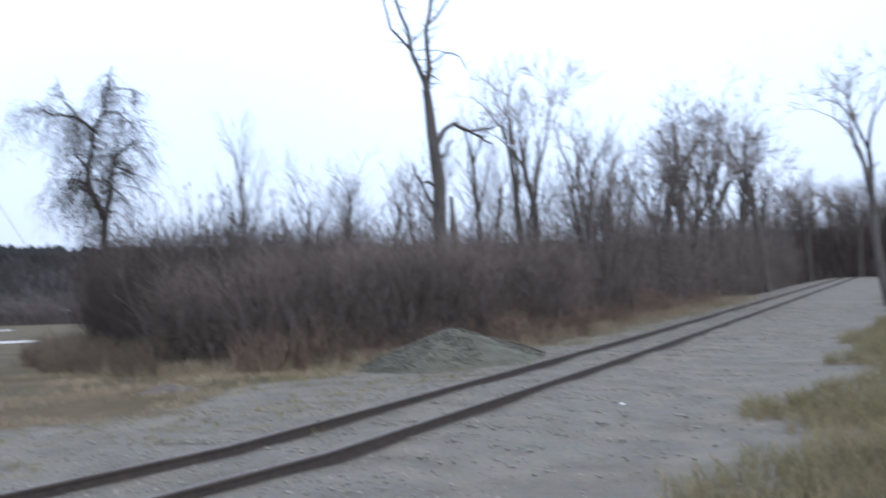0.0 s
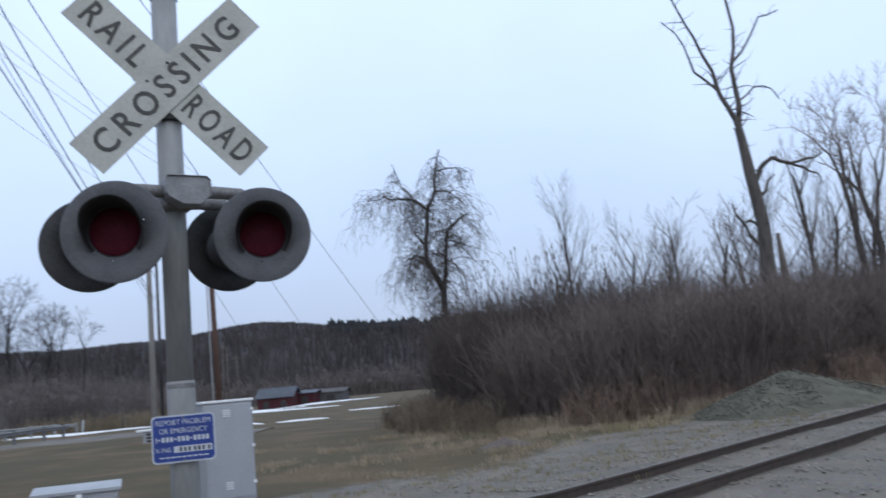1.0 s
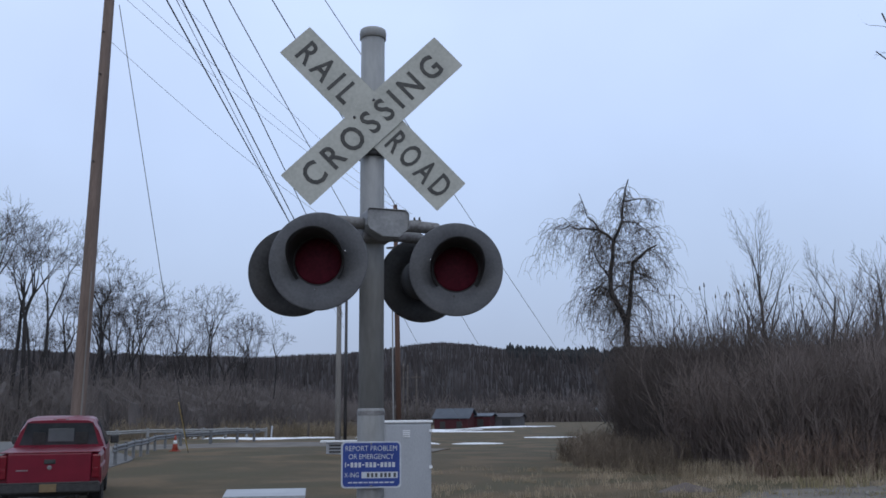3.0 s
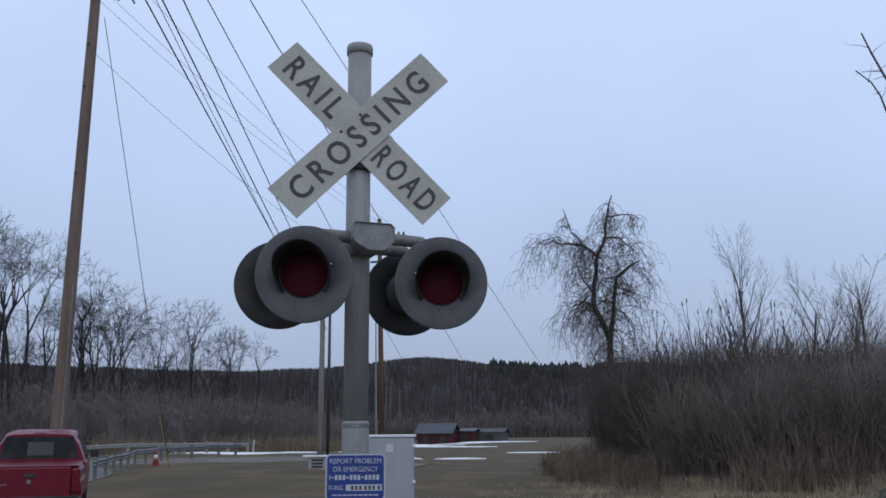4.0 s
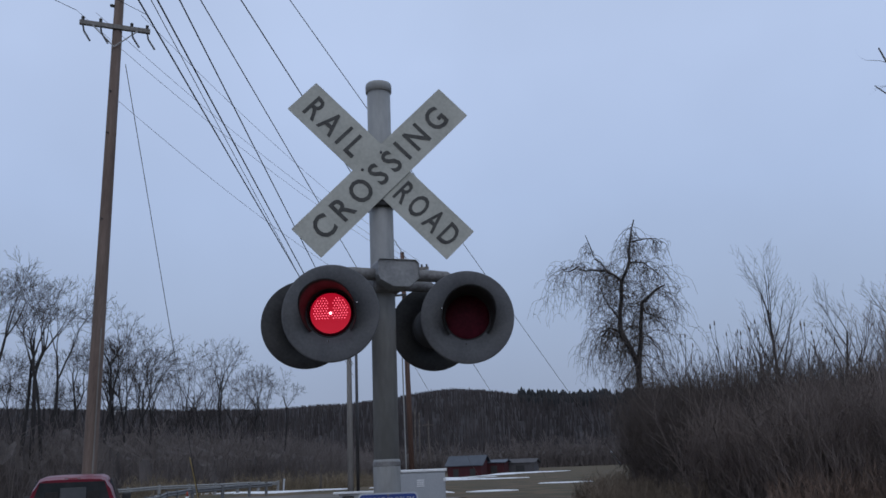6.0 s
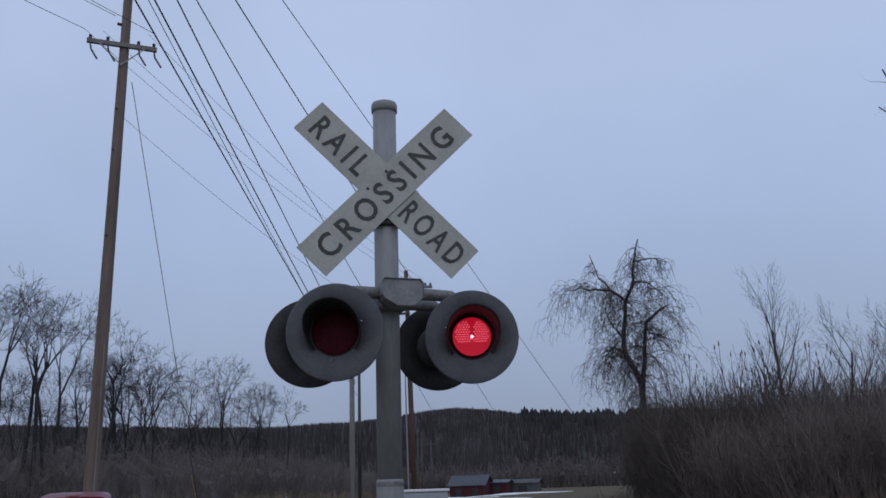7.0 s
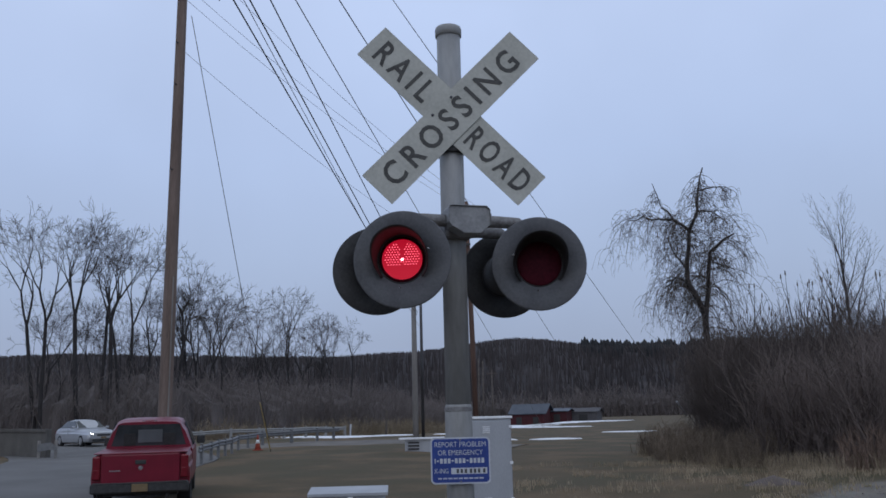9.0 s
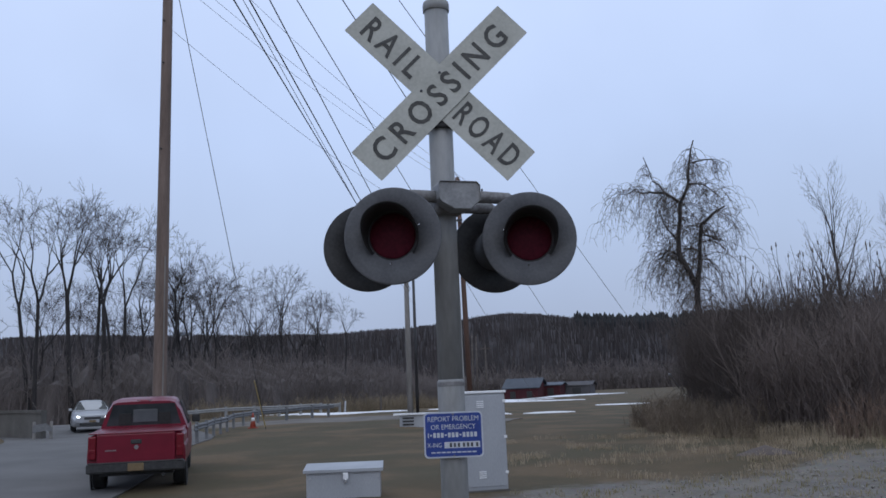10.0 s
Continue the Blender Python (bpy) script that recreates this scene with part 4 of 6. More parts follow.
def build_utility_pole():
    x, y = -14.2, 24.7
    z = ground_z(x, y)
    t = thing("utility_pole", pose(x, y, z, 0, 0.8, 0), "tall weathered brown wooden utility pole with a crossarm", "utility pole")
    part("pole", lathe([(0.215, -0.3), (0.21, 1.0), (0.19, 6.0), (0.165, 12.0), (0.14, 18.2), (0.1, 18.3), (0.0, 18.32)], 20), M_WOOD, t, "weathered brown pole", smooth=True)
    part("conduit", sweep([(0.19, -0.14, 0.0), (0.185, -0.13, 3.0), (0.17, -0.12, 6.0)], 0.022, 8), M_WOOD_GREY, t, "pale cable conduit")
    arm = part("crossarm", box(-1.08, 1.08, -0.09, 0.03, 15.75, 15.9, 0.01), M_WOOD_GREY, t, "grey wooden crossarm", pose(0, -0.14, 0, 0, 0, 33))
    for u in (-0.98, -0.45, 0.5, 0.98):
        insulator(arm, pose(u, -0.03, 15.9))
        part("clamp", sweep([(u, -0.05, 15.78), (u + 0.05, -0.12, 15.5), (u + 0.25, -0.3, 15.1)], 0.03, 6), M_INSUL, arm, "hanging dark jumper")
    for s in (-1, 1):
        part("brace", sweep([(0.0, -0.1, 15.1), (s * 0.7, -0.1, 15.76)], 0.02, 6), M_GALV, arm, "steel brace")
    insulator(t, pose(-0.1, -0.12, 16.6, 0, -70, 0))
    for zz in (13.6, 12.2, 9.4):
        part("bolt", sweep([(0.0, -0.25, zz), (0.0, 0.2, zz)], 0.025, 6), M_INSUL, t, "dark through bolt")
    return Vector((x, y, z))


def round_pole(name, x, y, h, r, material, label, lean=0.0):
    t = thing(name, pose(x, y, ground_z(x, y), 0, lean, 0), label, "pole")
    part("shaft", lathe([(r, -0.3), (r * 0.95, h * 0.4), (r * 0.75, h), (0.0, h + 0.03)], 12), material, t, smooth=True)
    return t


UP = build_utility_pole()
far = round_pole("utility_pole", -9.12, 43.9, 12.3 - ground_z(-9.12, 43.9), 0.14, M_WOOD_RED, "distant reddish wooden utility pole with equipment on top", -1.0)
part("conduit", sweep([(-0.24, -0.16, 0.0), (-0.22, -0.15, 4.0), (-0.19, -0.13, 8.2)], 0.035, 8), M_MAST, far, "pale cable conduit")
arm = part("crossarm", box(-0.2, 1.35, -0.06, 0.06, 11.2, 11.33), M_WOOD_GREY, far, "short crossarm", pose(0, -0.18, 0, 0, 0, 12))
for u in (0.15, 0.6, 1.0, 1.25):
    insulator(arm, pose(u, 0, 11.33))
part("transformer", lathe([(0.0, 8.2), (0.17, 8.22), (0.17, 8.9), (0.0, 8.95)], 14), M_GALV, far, "grey can", pose(-0.02, -0.32, 0))
for zz in (7.4, 8.0, 9.1, 9.9):
    part("bracket", box(-0.42, 0.18, -0.28, -0.16, zz, zz + 0.09), M_INSUL, far, "dark bracket", pose(0, 0, 0))
p1 = round_pole("street_pole", -10.52, 38.4, 8.0, 0.13, M_WOOD_GREY, "slim grey wooden pole beside the crossroad")
p2 = round_pole("conduit_pole", -10.22, 38.5, 8.2, 0.075, M_INSUL, "thin black pole beside a grey one")
for px, py, h in ((-16.95, 78.1, 6.3), (-16.6, 78.2, 6.0), (-16.9, 83.2, 5.6)):
    round_pole("line_pole", px, py, h, 0.085, M_TIE, "thin distant wooden pole", 0.5)
part("crosspiece", box(-0.5, 0.5, -0.05, 0.05, 5.15, 5.27), M_TIE, bpy.data.objects["line_pole.002"], "short arm")

for near, farp, r, sag, mt in (((-6.01, 13.89, 8.71), (-10.38, 38.4, 6.05), 0.014, 0.06, M_WIRE), ((-5.77, 14.01, 8.73), (-10.34, 38.4, 6.13), 0.014, 0.06, M_WIRE), ((-5.82, 13.99, 8.62), (-10.3, 38.4, 5.56), 0.007, 0.06, M_WIRE_THIN),
                               ((-5.46, 14.17, 8.76), (-10.15, 38.45, 6.79), 0.012, 0.06, M_WIRE)):
    n, f = Vector(near), Vector(farp)
    cable("overhead_cable", n + (n - f) * 0.75, f, r, sag, mt, "overhead cable sloping down to a far pole", group="overhead cables")
for near, farp in (((-4.45, 12.98, 8.09), (-13.9, 94.0, 0.0)), ((-3.43, 12.32, 7.66), (-7.5, 96.0, 0.6))):
    n, f = Vector(near), Vector(farp)
    f.z = ground_z(f.x, f.y)
    cable("field_cable", n + (n - f) * 0.1, f, 0.009, 0.0, M_WIRE_THIN, "long thin cable slanting down to a field", group="field cables")
n, f = Vector((-2.35, 11.64, 7.21)), Vector((0.82, 34.19, 1.51))
cable("guy_wire", n + (n - f) * 0.5, f, 0.006, 0.0, M_WIRE_THIN, "long thin wire slanting down to the thicket")
d = (n - f).normalized()
tagged(part("guy_sleeve", sweep([f - d * 0.3, f + d * 1.7], 0.028, 8), M_PALE), "pale plastic sleeve on the end of a wire", "wire sleeve")
for a, b in (((-15.1, 24.1, 16.4), (-9.0, 43.7, 11.6)), ((-14.6, 24.4, 16.4), (-8.6, 43.7, 11.6)), ((-14.2, 24.7, 13.7), (-9.6, 43.7, 9.5)), ((-13.4, 25.1, 16.5), (-8.4, 43.7, 11.7))):
    cable("line_cable", a, b, 0.007, 0.5, M_WIRE_THIN, "thin cable between two wooden poles", group="line cables")
for a, b in (((-15.1, 24.1, 16.4), (-26, 10.0, 21)), ((-14.3, 24.6, 17.0), (-25, 9.0, 21.5)), ((-13.2, 25.2, 16.5), (-24, 8.0, 21))):
    cable("line_cable", a, b, 0.01, 0.3, M_WIRE, "thin cable between two wooden poles", group="line cables")
guy_foot = Vector((-16.72, 37.1, ground_z(-16.72, 37.1)))
cable("guy_wire", UP + Vector((0.5, 0.1, 14.6)), guy_foot, 0.012, 0.0, M_WIRE, "steel guy wire down from a utility pole")
d = (UP + Vector((0, 0, 14.4)) - guy_foot).normalized()
tagged(part("guy_guard", sweep([guy_foot + d * 0.2, guy_foot + d * 2.8], 0.024, 8), M_YELLOW), "faded yellow guard on a guy wire", "guy guard")


# ---------------------------------------------------------------- roadside things
def build_guardrail(points, label, rail_mat, post_mat):
    line = along(points, 0.6)
    t = thing("guardrail", pose(0, 0, 0), label, "guardrail")
    zs = [ground_z(p.x, p.y) for p in line]
    prof = [(0.0, 0.44), (0.03, 0.455), (0.05, 0.49), (0.01, 0.53), (0.01, 0.56), (0.05, 0.60), (0.03, 0.645), (0.0, 0.66), (-0.012, 0.66), (-0.014, 0.44)]
    secs = []
    for i, p in enumerate(line):
        dd = (line[min(i + 1, len(line) - 1)] - line[max(i - 1, 0)]).normalized()
        s = Vector((dd.y, -dd.x, 0))
        secs.append([(p.x + s.x * u, p.y + s.y * u, zs[i] + v) for u, v in prof])
    part("rail", loft(secs), rail_mat, t, "weathered corrugated rail")
    bm = box(-0.05, 0.05, -0.075, 0.075, -0.3, 0.72)
    me = bpy.data.meshes.new("post")
    bm.to_mesh(me)
    bm.free()
    me.materials.append(post_mat)
    acc = 0.0
    for i in range(1, len(line)):
        acc += (line[i] - line[i - 1]).length
        if acc > 1.85 or i == 1:
            acc = 0.0
            dd = line[i] - line[i - 1]
            o = new("post", me)
            o.parent = t
            o.matrix_basis = pose(line[i].x, line[i].y, zs[i], 0, 0, math.degrees(math.atan2(dd.y, dd.x)) + 90)


build_guardrail([(-15.1, 28.3), (-17.2, 33.6), (-19.6, 40.2), (-20.2, 43.8), (-19.4, 46.2), (-18.9, 50.4)], "galvanised guardrail curving along the road edge", M_RAILING, M_RAILING)
build_guardrail([(-26.5, 47.0), (-23.6, 52.0), (-21.5, 58.0)], "dull distant guardrail beyond the road", M_MAST_LOW, M_MAST_LOW)


def build_wall():
    line = along([(-24.9, 33.1), (-27.6, 34.6), (-33, 36.6), (-42, 38.5), (-60, 40)], 1.0)
    secs = []
    for i, p in enumerate(line):
        z = ground_z(p.x, p.y)
        secs.append([(p.x, p.y - 0.15, z - 0.3), (p.x, p.y - 0.14, z + 1.05), (p.x, p.y - 0.18, z + 1.07), (p.x, p.y - 0.18, z + 1.2), (p.x, p.y + 0.18, z + 1.2), (p.x, p.y + 0.15, z - 0.3)])
    t = part("parapet", loft(secs), M_CONCRETE)
    tagged(t, "low stained concrete parapet beside the road", "wall")
    x, y = -24.6, 32.7
    e = thing("rail_end", pose(x, y, ground_z(x, y), 0, 0, 35), "bent pale guardrail end piece by a concrete parapet", "guardrail end")
    part("plate", loft([[(-0.4, 0, 0.3), (-0.4, 0.04, 0.3), (-0.38, 0.04, 0.62), (-0.38, 0, 0.62)], [(0.05, -0.08, 0.38), (0.05, -0.04, 0.38), (0.1, -0.04, 0.68), (0.1, -0.08, 0.68)], [(0.35, -0.22, 0.34), (0.35, -0.18, 0.34), (0.36, -0.18, 0.5), (0.36, -0.22, 0.5)]]), M_RAILING, e, "bent steel plate")
    for xx in (-0.35, 0.3):
        part("post", box(xx - 0.06, xx + 0.06, 0.06, 0.2, -0.2, 0.75, 0.01), M_WOOD_GREY, e, "short post")


def build_cone():
    x, y = -18.1, 38.6
    t = thing("traffic_cone", pose(x, y, ground_z(x, y)) @ Matrix.Scale(0.95, 4), "orange traffic cone with a white band in grass", "traffic cone")
    part("base", box(-0.19, 0.19, -0.19, 0.19, 0.0, 0.04, 0.01), M_ORANGE, t)
    part("body", lathe([(0.15, 0.04), (0.1, 0.32), (0.1, 0.33)], 20), M_ORANGE, t, smooth=True)
    part("band", lathe([(0.1, 0.33), (0.07, 0.5)], 20), M_WHITE, t, "white band", smooth=True)
    part("tip", lathe([(0.07, 0.5), (0.03, 0.72), (0.0, 0.73)], 20), M_ORANGE, t, smooth=True)


def stake(name, x, y, h, r, material, label, lean):
    t = thing(name, pose(x, y, ground_z(x, y), lean, lean * 2, 20), label, "stake")
    part("shaft", box(-r, r, -r * 0.6, r * 0.6, -0.3, h, 0.006), material, t)


build_wall()
build_cone()
stake("marker_stake", -20.4, 56.1, 0.8, 0.05, M_PALE, "pale wooden marker stake in the verge", 2)
stake("sign_stake", -18.6, 58.0, 1.6, 0.07, M_TIE, "dark wooden stake in the verge", 1)
stake("verge_post", -21.5, 59.0, 1.0, 0.07, M_TIE, "short dark post in the verge", -2)


def build_trailer():
    x, y = -9.9, 37.4
    t = thing("utility_bench", pose(x, y, ground_z(x, y), 0, 0, 14), "low pale-topped utility cabinet with dark louvres", "utility cabinet")
    part("body", box(-0.75, 0.55, -0.3, 0.3, -0.1, 0.5, 0.02), M_CABINET, t)
    part("top", box(-1.0, 0.9, -0.4, 0.4, 0.5, 0.57, 0.01), M_VENT, t, "pale overhanging top")
    for k in range(3):
        part("louvre", box(-0.62, -0.15, -0.325, -0.295, 0.08 + 0.13 * k, 0.15 + 0.13 * k), M_BLACK, t, "dark louvre")
    part("side_box", box(0.6, 1.0, -0.25, 0.25, -0.1, 0.42, 0.02), M_GALV, t)


build_trailer()


def gable(name, x, y, w, d, wall_h, roof_h, yaw, wall_mat, roof_mat, label, openings=2):
    t = thing(name, pose(x, y, ground_z(x, y) - 0.3, 0, 0, yaw), label, "building")
    part("wall", loft([[(-w / 2, yy, 0), (w / 2, yy, 0), (w / 2, yy, wall_h), (0, yy, wall_h + roof_h), (-w / 2, yy, wall_h)] for yy in (-d / 2, d / 2)]), wall_mat, t)
    for s in (-1, 1):
        part("roof", loft([[(0, yy, wall_h + roof_h + 0.12), (s * (w / 2 + 0.25), yy, wall_h - 0.1), (s * (w / 2 + 0.25), yy, wall_h + 0.05), (0, yy, wall_h + roof_h + 0.28)] for yy in (-d / 2 - 0.5, d / 2 + 0.5)]), roof_mat, t)
    for k in range(openings):
        o = -d / 2 + d * (k + 0.5) / openings
        # Shade inside the opening, put on the wall as a black slab.
        part("opening", box(w / 2 - 0.05, w / 2 + 0.06, o - d * 0.16 / openings, o + d * 0.16 / openings, 0.3, wall_h * 0.75), M_BLACK, t, "black slab painted as the shade inside an opening")
    return t


gable("barn", -29.7, 177.0, 5.0, 6.8, 2.4, 1.6, -100, M_BARN, M_ROOF, "dark red barn with a blue-grey roof in a field", 2)
gable("barn_wing", -24.6, 179.5, 4.0, 3.9, 2.3, 0.3, -98, M_BARN, M_ROOF, "dark red open wing beside a barn", 1)
gable("shed", -19.9, 182.5, 4.0, 5.4, 2.0, 0.5, -98, M_SHED, M_SHED, "low grey farm shed in a field", 1)
gable("house", -254.0, 430.1, 5.0, 6.0, 2.8, 1.8, -60, M_HOUSE, M_ROOF, "white house far off on a wooded ridge", 2).location.z = 32.6


def snow_patch(x, y, rx, ry, yaw, seed):
    rnd = random.Random(seed)
    bm = bmesh.new()
    n = 22
    prof = [1 + rnd.uniform(-0.35, 0.2) for _ in range(n)]
    c, s = math.cos(radians(yaw)), math.sin(radians(yaw))
    rings = []
    for f, h in ((1.0, -0.02), (0.92, 0.05), (0.5, 0.08)):
        row = []
        for k in range(n):
            a = 2 * math.pi * k / n
            u, v = rx * f * prof[k] * math.cos(a), ry * f * prof[k] * math.sin(a)
            px, py = x + u * c - v * s, y + u * s + v * c
            row.append(bm.verts.new((px, py, ground_z(px, py) + h)))
        rings.append(row)
    for a, b in zip(rings, rings[1:]):
        for k in range(n):
            bm.faces.new((a[k], a[(k + 1) % n], b[(k + 1) % n], b[k]))
    bm.faces.new(rings[-1])
    tagged(part("snow_patch", bm, M_SNOW), "thin patch of old snow on winter grass", "snow", "snow patches")


for i, (x, y, rx, ry, yaw) in enumerate(((-26, 150, 9, 7, 4), (-20, 160, 8, 6, 6), (-24, 128, 7, 5, 2), (-16, 165, 7, 6, 8), (-21, 112, 5, 3.4, 0), (-34, 165, 5, 6, 5), (-15, 108, 4, 2.4, 4),
                                        (-19.6, 53.5, 2.4, 1.5, 15), (-17.0, 54.5, 1.5, 1.0, 10), (-23.0, 56.5, 2.0, 1.1, 12), (-12.0, 56, 2.4, 1.6, 4), (-30, 62, 3.0, 1.2, 10), (-7.6, 58, 1.6, 0.8, 4), (-4.0, 76, 2.0, 1.2, 6))):
    snow_patch(x, y, rx, ry, yaw, 40 + i)


def heap(name, x, y, rx, ry, h, material, label, category, seed, tall=1.6):
    bm = bmesh.new()
    nr, ns = 10, 36
    rings = []
    for i in range(nr + 1):
        f = i / nr
        row = []
        for k in range(ns):
            a = 2 * math.pi * k / ns
            w = 1 + 0.18 * noise.noise((math.cos(a) * 1.5, math.sin(a) * 1.5, seed))
            px, py = x + rx * f * w * math.cos(a), y + ry * f * w * math.sin(a)
            z = h * (1 - f) ** (1 / tall) * (1 - 0.15 * f) + 0.12 * h * noise.noise((px * 1.6, py * 1.6, seed)) * (1 - f) + 0.04 * noise.noise((px * 6, py * 6, seed)) * (1 - f)
            row.append(bm.verts.new((px, py, ground_z(px, py) + z - 0.05)))
        rings.append(row)
    for a, b in zip(rings, rings[1:]):
        for k in range(ns):
            bm.faces.new((a[k], a[(k + 1) % ns], b[(k + 1) % ns], b[k]))
    bmesh.ops.remove_doubles(bm, verts=bm.verts, dist=1e-4)
    bmesh.ops.recalc_face_normals(bm, faces=bm.faces)
    return tagged(part(name, bm, material, smooth=True), label, category)


heap("gravel_mound", 9.7, 22.2, 2.5, 2.1, 0.98, M_MOUND, "rounded grey-green heap of gravel by the track", "gravel heap", 3.0, 1.25)
heap("leaf_heap", 2.7, 21.2, 0.75, 0.4, 0.22, M_TWIG_END, "small heap of dead brown brush on gravel", "brush heap", 8.0)


# ---------------------------------------------------------------- plants
def grow(rnd, height, radius, style):
    """Limbs and twigs of one bare tree: two lists of tapered segments."""
    limbs, twigs = [], []

    def run(p, d, length, r, depth, steps):
        step = length / steps
        for k in range(steps):
            wob = style.get("stem", style["wobble"] * 0.6) if depth == 0 else style["wobble"]
            d = (d + Vector((rnd.gauss(0, wob), rnd.gauss(0, wob), rnd.gauss(0, wob * 0.6)))).normalized()
            pull = style["droop"] if depth >= style["droop_from"] else style["rise"]
            d = (d + Vector((0, 0, pull))).normalized()
            q = p + d * step
            f0, f1 = 1 - 0.75 * k / steps, 1 - 0.75 * (k + 1) / steps
            if depth == 0:
                f0, f1 = 1 - 0.6 * k / steps, 1 - 0.6 * (k + 1) / steps
            (limbs if depth <= style["limb_depth"] else twigs).append((*p, r * f0, *q, max(r * f1, style["tip"])))
            p = q
            frac = (k + 1) / steps
            if depth < style["depth"] and frac >= style["bare"][depth]:
                n = style["kids"][depth]
                n = int(n) + (1 if rnd.random() < n - int(n) else 0)
                for _ in range(n):
                    a = rnd.uniform(0, 2 * math.pi)
                    side = d.orthogonal().normalized()
                    side = (Matrix.Rotation(a, 3, d) @ side)
                    spread = radians(rnd.uniform(*style["angle"]))
                    nd = (d * math.cos(spread) + side * math.sin(spread)).normalized()
                    run(p, nd, length * style["ratio"][depth] * rnd.uniform(0.65, 1.2) * (1.15 - 0.45 * frac), max(r * f1 * style["thin"], style["tip"]), depth + 1, style["steps"][depth + 1])

    run(Vector((0, 0, -0.2)), Vector((style.get("lean", 0.0), 0, 1)).normalized(), height, radius, 0, style["steps"][0])
    return limbs, twigs


SAPLING = dict(wobble=0.08, rise=0.09, droop=0.03, droop_from=9, limb_depth=1, depth=3, bare=[0.25, 0.15, 0.1], kids=[1.6, 1.4, 1.4], angle=(18, 45), ratio=[0.42, 0.5, 0.5], thin=0.5, steps=[10, 5, 4, 2], tip=0.005)


def fork_grow(rnd, height, radius, bare, spread, levels, stems=1, fine=0.0085):
    """A bare tree whose stems split again and again into a rounded crown: limbs and fine twigs."""
    limbs, twigs = [], []

    def run(p, d, length, r, level):
        steps = 4 if level == 0 else 3
        for k in range(steps):
            w = 0.045 if level == 0 else 0.1
            d = (d + Vector((rnd.gauss(0, w), rnd.gauss(0, w), rnd.gauss(0, w * 0.5) + (0.05 if level < 4 else 0.0)))).normalized()
            q = p + d * (length / steps)
            r1 = max(fine, r * (0.93 if level < 3 else 0.86))
            (limbs if level <= 2 else twigs).append((*p, r, *q, r1))
            p, r = q, r1
            if level >= 1 and rnd.random() < (0.12 if level < 3 else 0.8):
                side = Matrix.Rotation(rnd.uniform(0, 6.28), 3, d) @ d.orthogonal().normalized()
                twig(p, (d * 0.7 + side * rnd.uniform(0.5, 0.9)).normalized(), length * rnd.uniform(0.35, 0.65), max(fine, r * 0.4))
        if level >= levels:
            return
        n = 3 if rnd.random() < 0.22 else 2
        a0 = rnd.uniform(0, 6.28)
        for i in range(n):
            side = Matrix.Rotation(a0 + i * 6.283 / n + rnd.gauss(0, 0.3), 3, d) @ d.orthogonal().normalized()
            a = radians(spread * rnd.uniform(0.45, 1.15)) * (1.3 if level > 2 else 0.85)
            run(p, (d * math.cos(a) + side * math.sin(a)).normalized(), (length if level else first) * rnd.uniform(0.62, 0.9), r * rnd.uniform(0.66, 0.84), level + 1)

    def twig(p, d, length, r):
        for k in range(3):
            d = (d + Vector((rnd.gauss(0, 0.13), rnd.gauss(0, 0.13), rnd.gauss(0.05, 0.1)))).normalized()
            q = p + d * (length / 3)
            twigs.append((*p, r, *q, max(fine * 0.8, r * 0.8)))
            if k < 2 and length > 0.5:
                e = (d + Vector((rnd.gauss(0, 0.6), rnd.gauss(0, 0.6), rnd.gauss(0.1, 0.4)))).normalized()
                twigs.append((*q, max(fine * 0.8, r * 0.7), *(q + e * length * 0.35), fine * 0.7))
            p, r = q, max(fine * 0.8, r * 0.8)

    first = height * (1 - bare) / 3.1
    for i in range(stems):
        lean = (i - (stems - 1) / 2) * 0.16 + rnd.gauss(0, 0.04)
        run(Vector(((i - (stems - 1) / 2) * radius * 1.6, 0, -0.3)), Vector((lean, rnd.gauss(0, 0.06), 1)).normalized(), height * bare, radius * (1 if stems == 1 else 0.8), 0)
    top = max(g[6] for g in limbs + twigs)
    f = height / top

    def fit(g):
        return (g[0], g[1], g[2] * f, g[3], g[4], g[5], g[6] * f, g[7])
    return [fit(g) for g in limbs], [fit(g) for g in twigs]


def fork_tree(x, y, height, radius, seed, label, bare=0.45, spread=24, levels=6, stems=1, bark=None, twig=None, yaw=0.0, fine=0.0085):
    limbs, twigs = fork_grow(random.Random(seed), height, radius, bare, spread, levels, stems, fine)
    t = thing("tree", pose(x, y, ground_z(x, y), 0, 0, yaw), label, "tree")
    meshed("trunk", sticks_mesh("trunk", limbs, 6), bark or M_BARK_DARK, t, smooth=True)
    meshed("crown", sticks_mesh("crown", twigs, 3), twig or M_TWIG, t, "fine bare twigs")
    return t


def tree(x, y, height, radius, style, seed, label, bark=None, twig=None, yaw=0.0, base=None):
    rnd = random.Random(seed)
    limbs, twigs = grow(rnd, height, radius, style)
    t = thing("tree", pose(x, y, ground_z(x, y) if base is None else base, 0, 0, yaw), label, "tree")
    meshed("trunk", sticks_mesh("trunk", limbs, 6), bark or M_BARK, t, smooth=True)
    meshed("crown", sticks_mesh("crown", twigs, 3), twig or M_TWIG, t, "fine bare twigs")
    return t


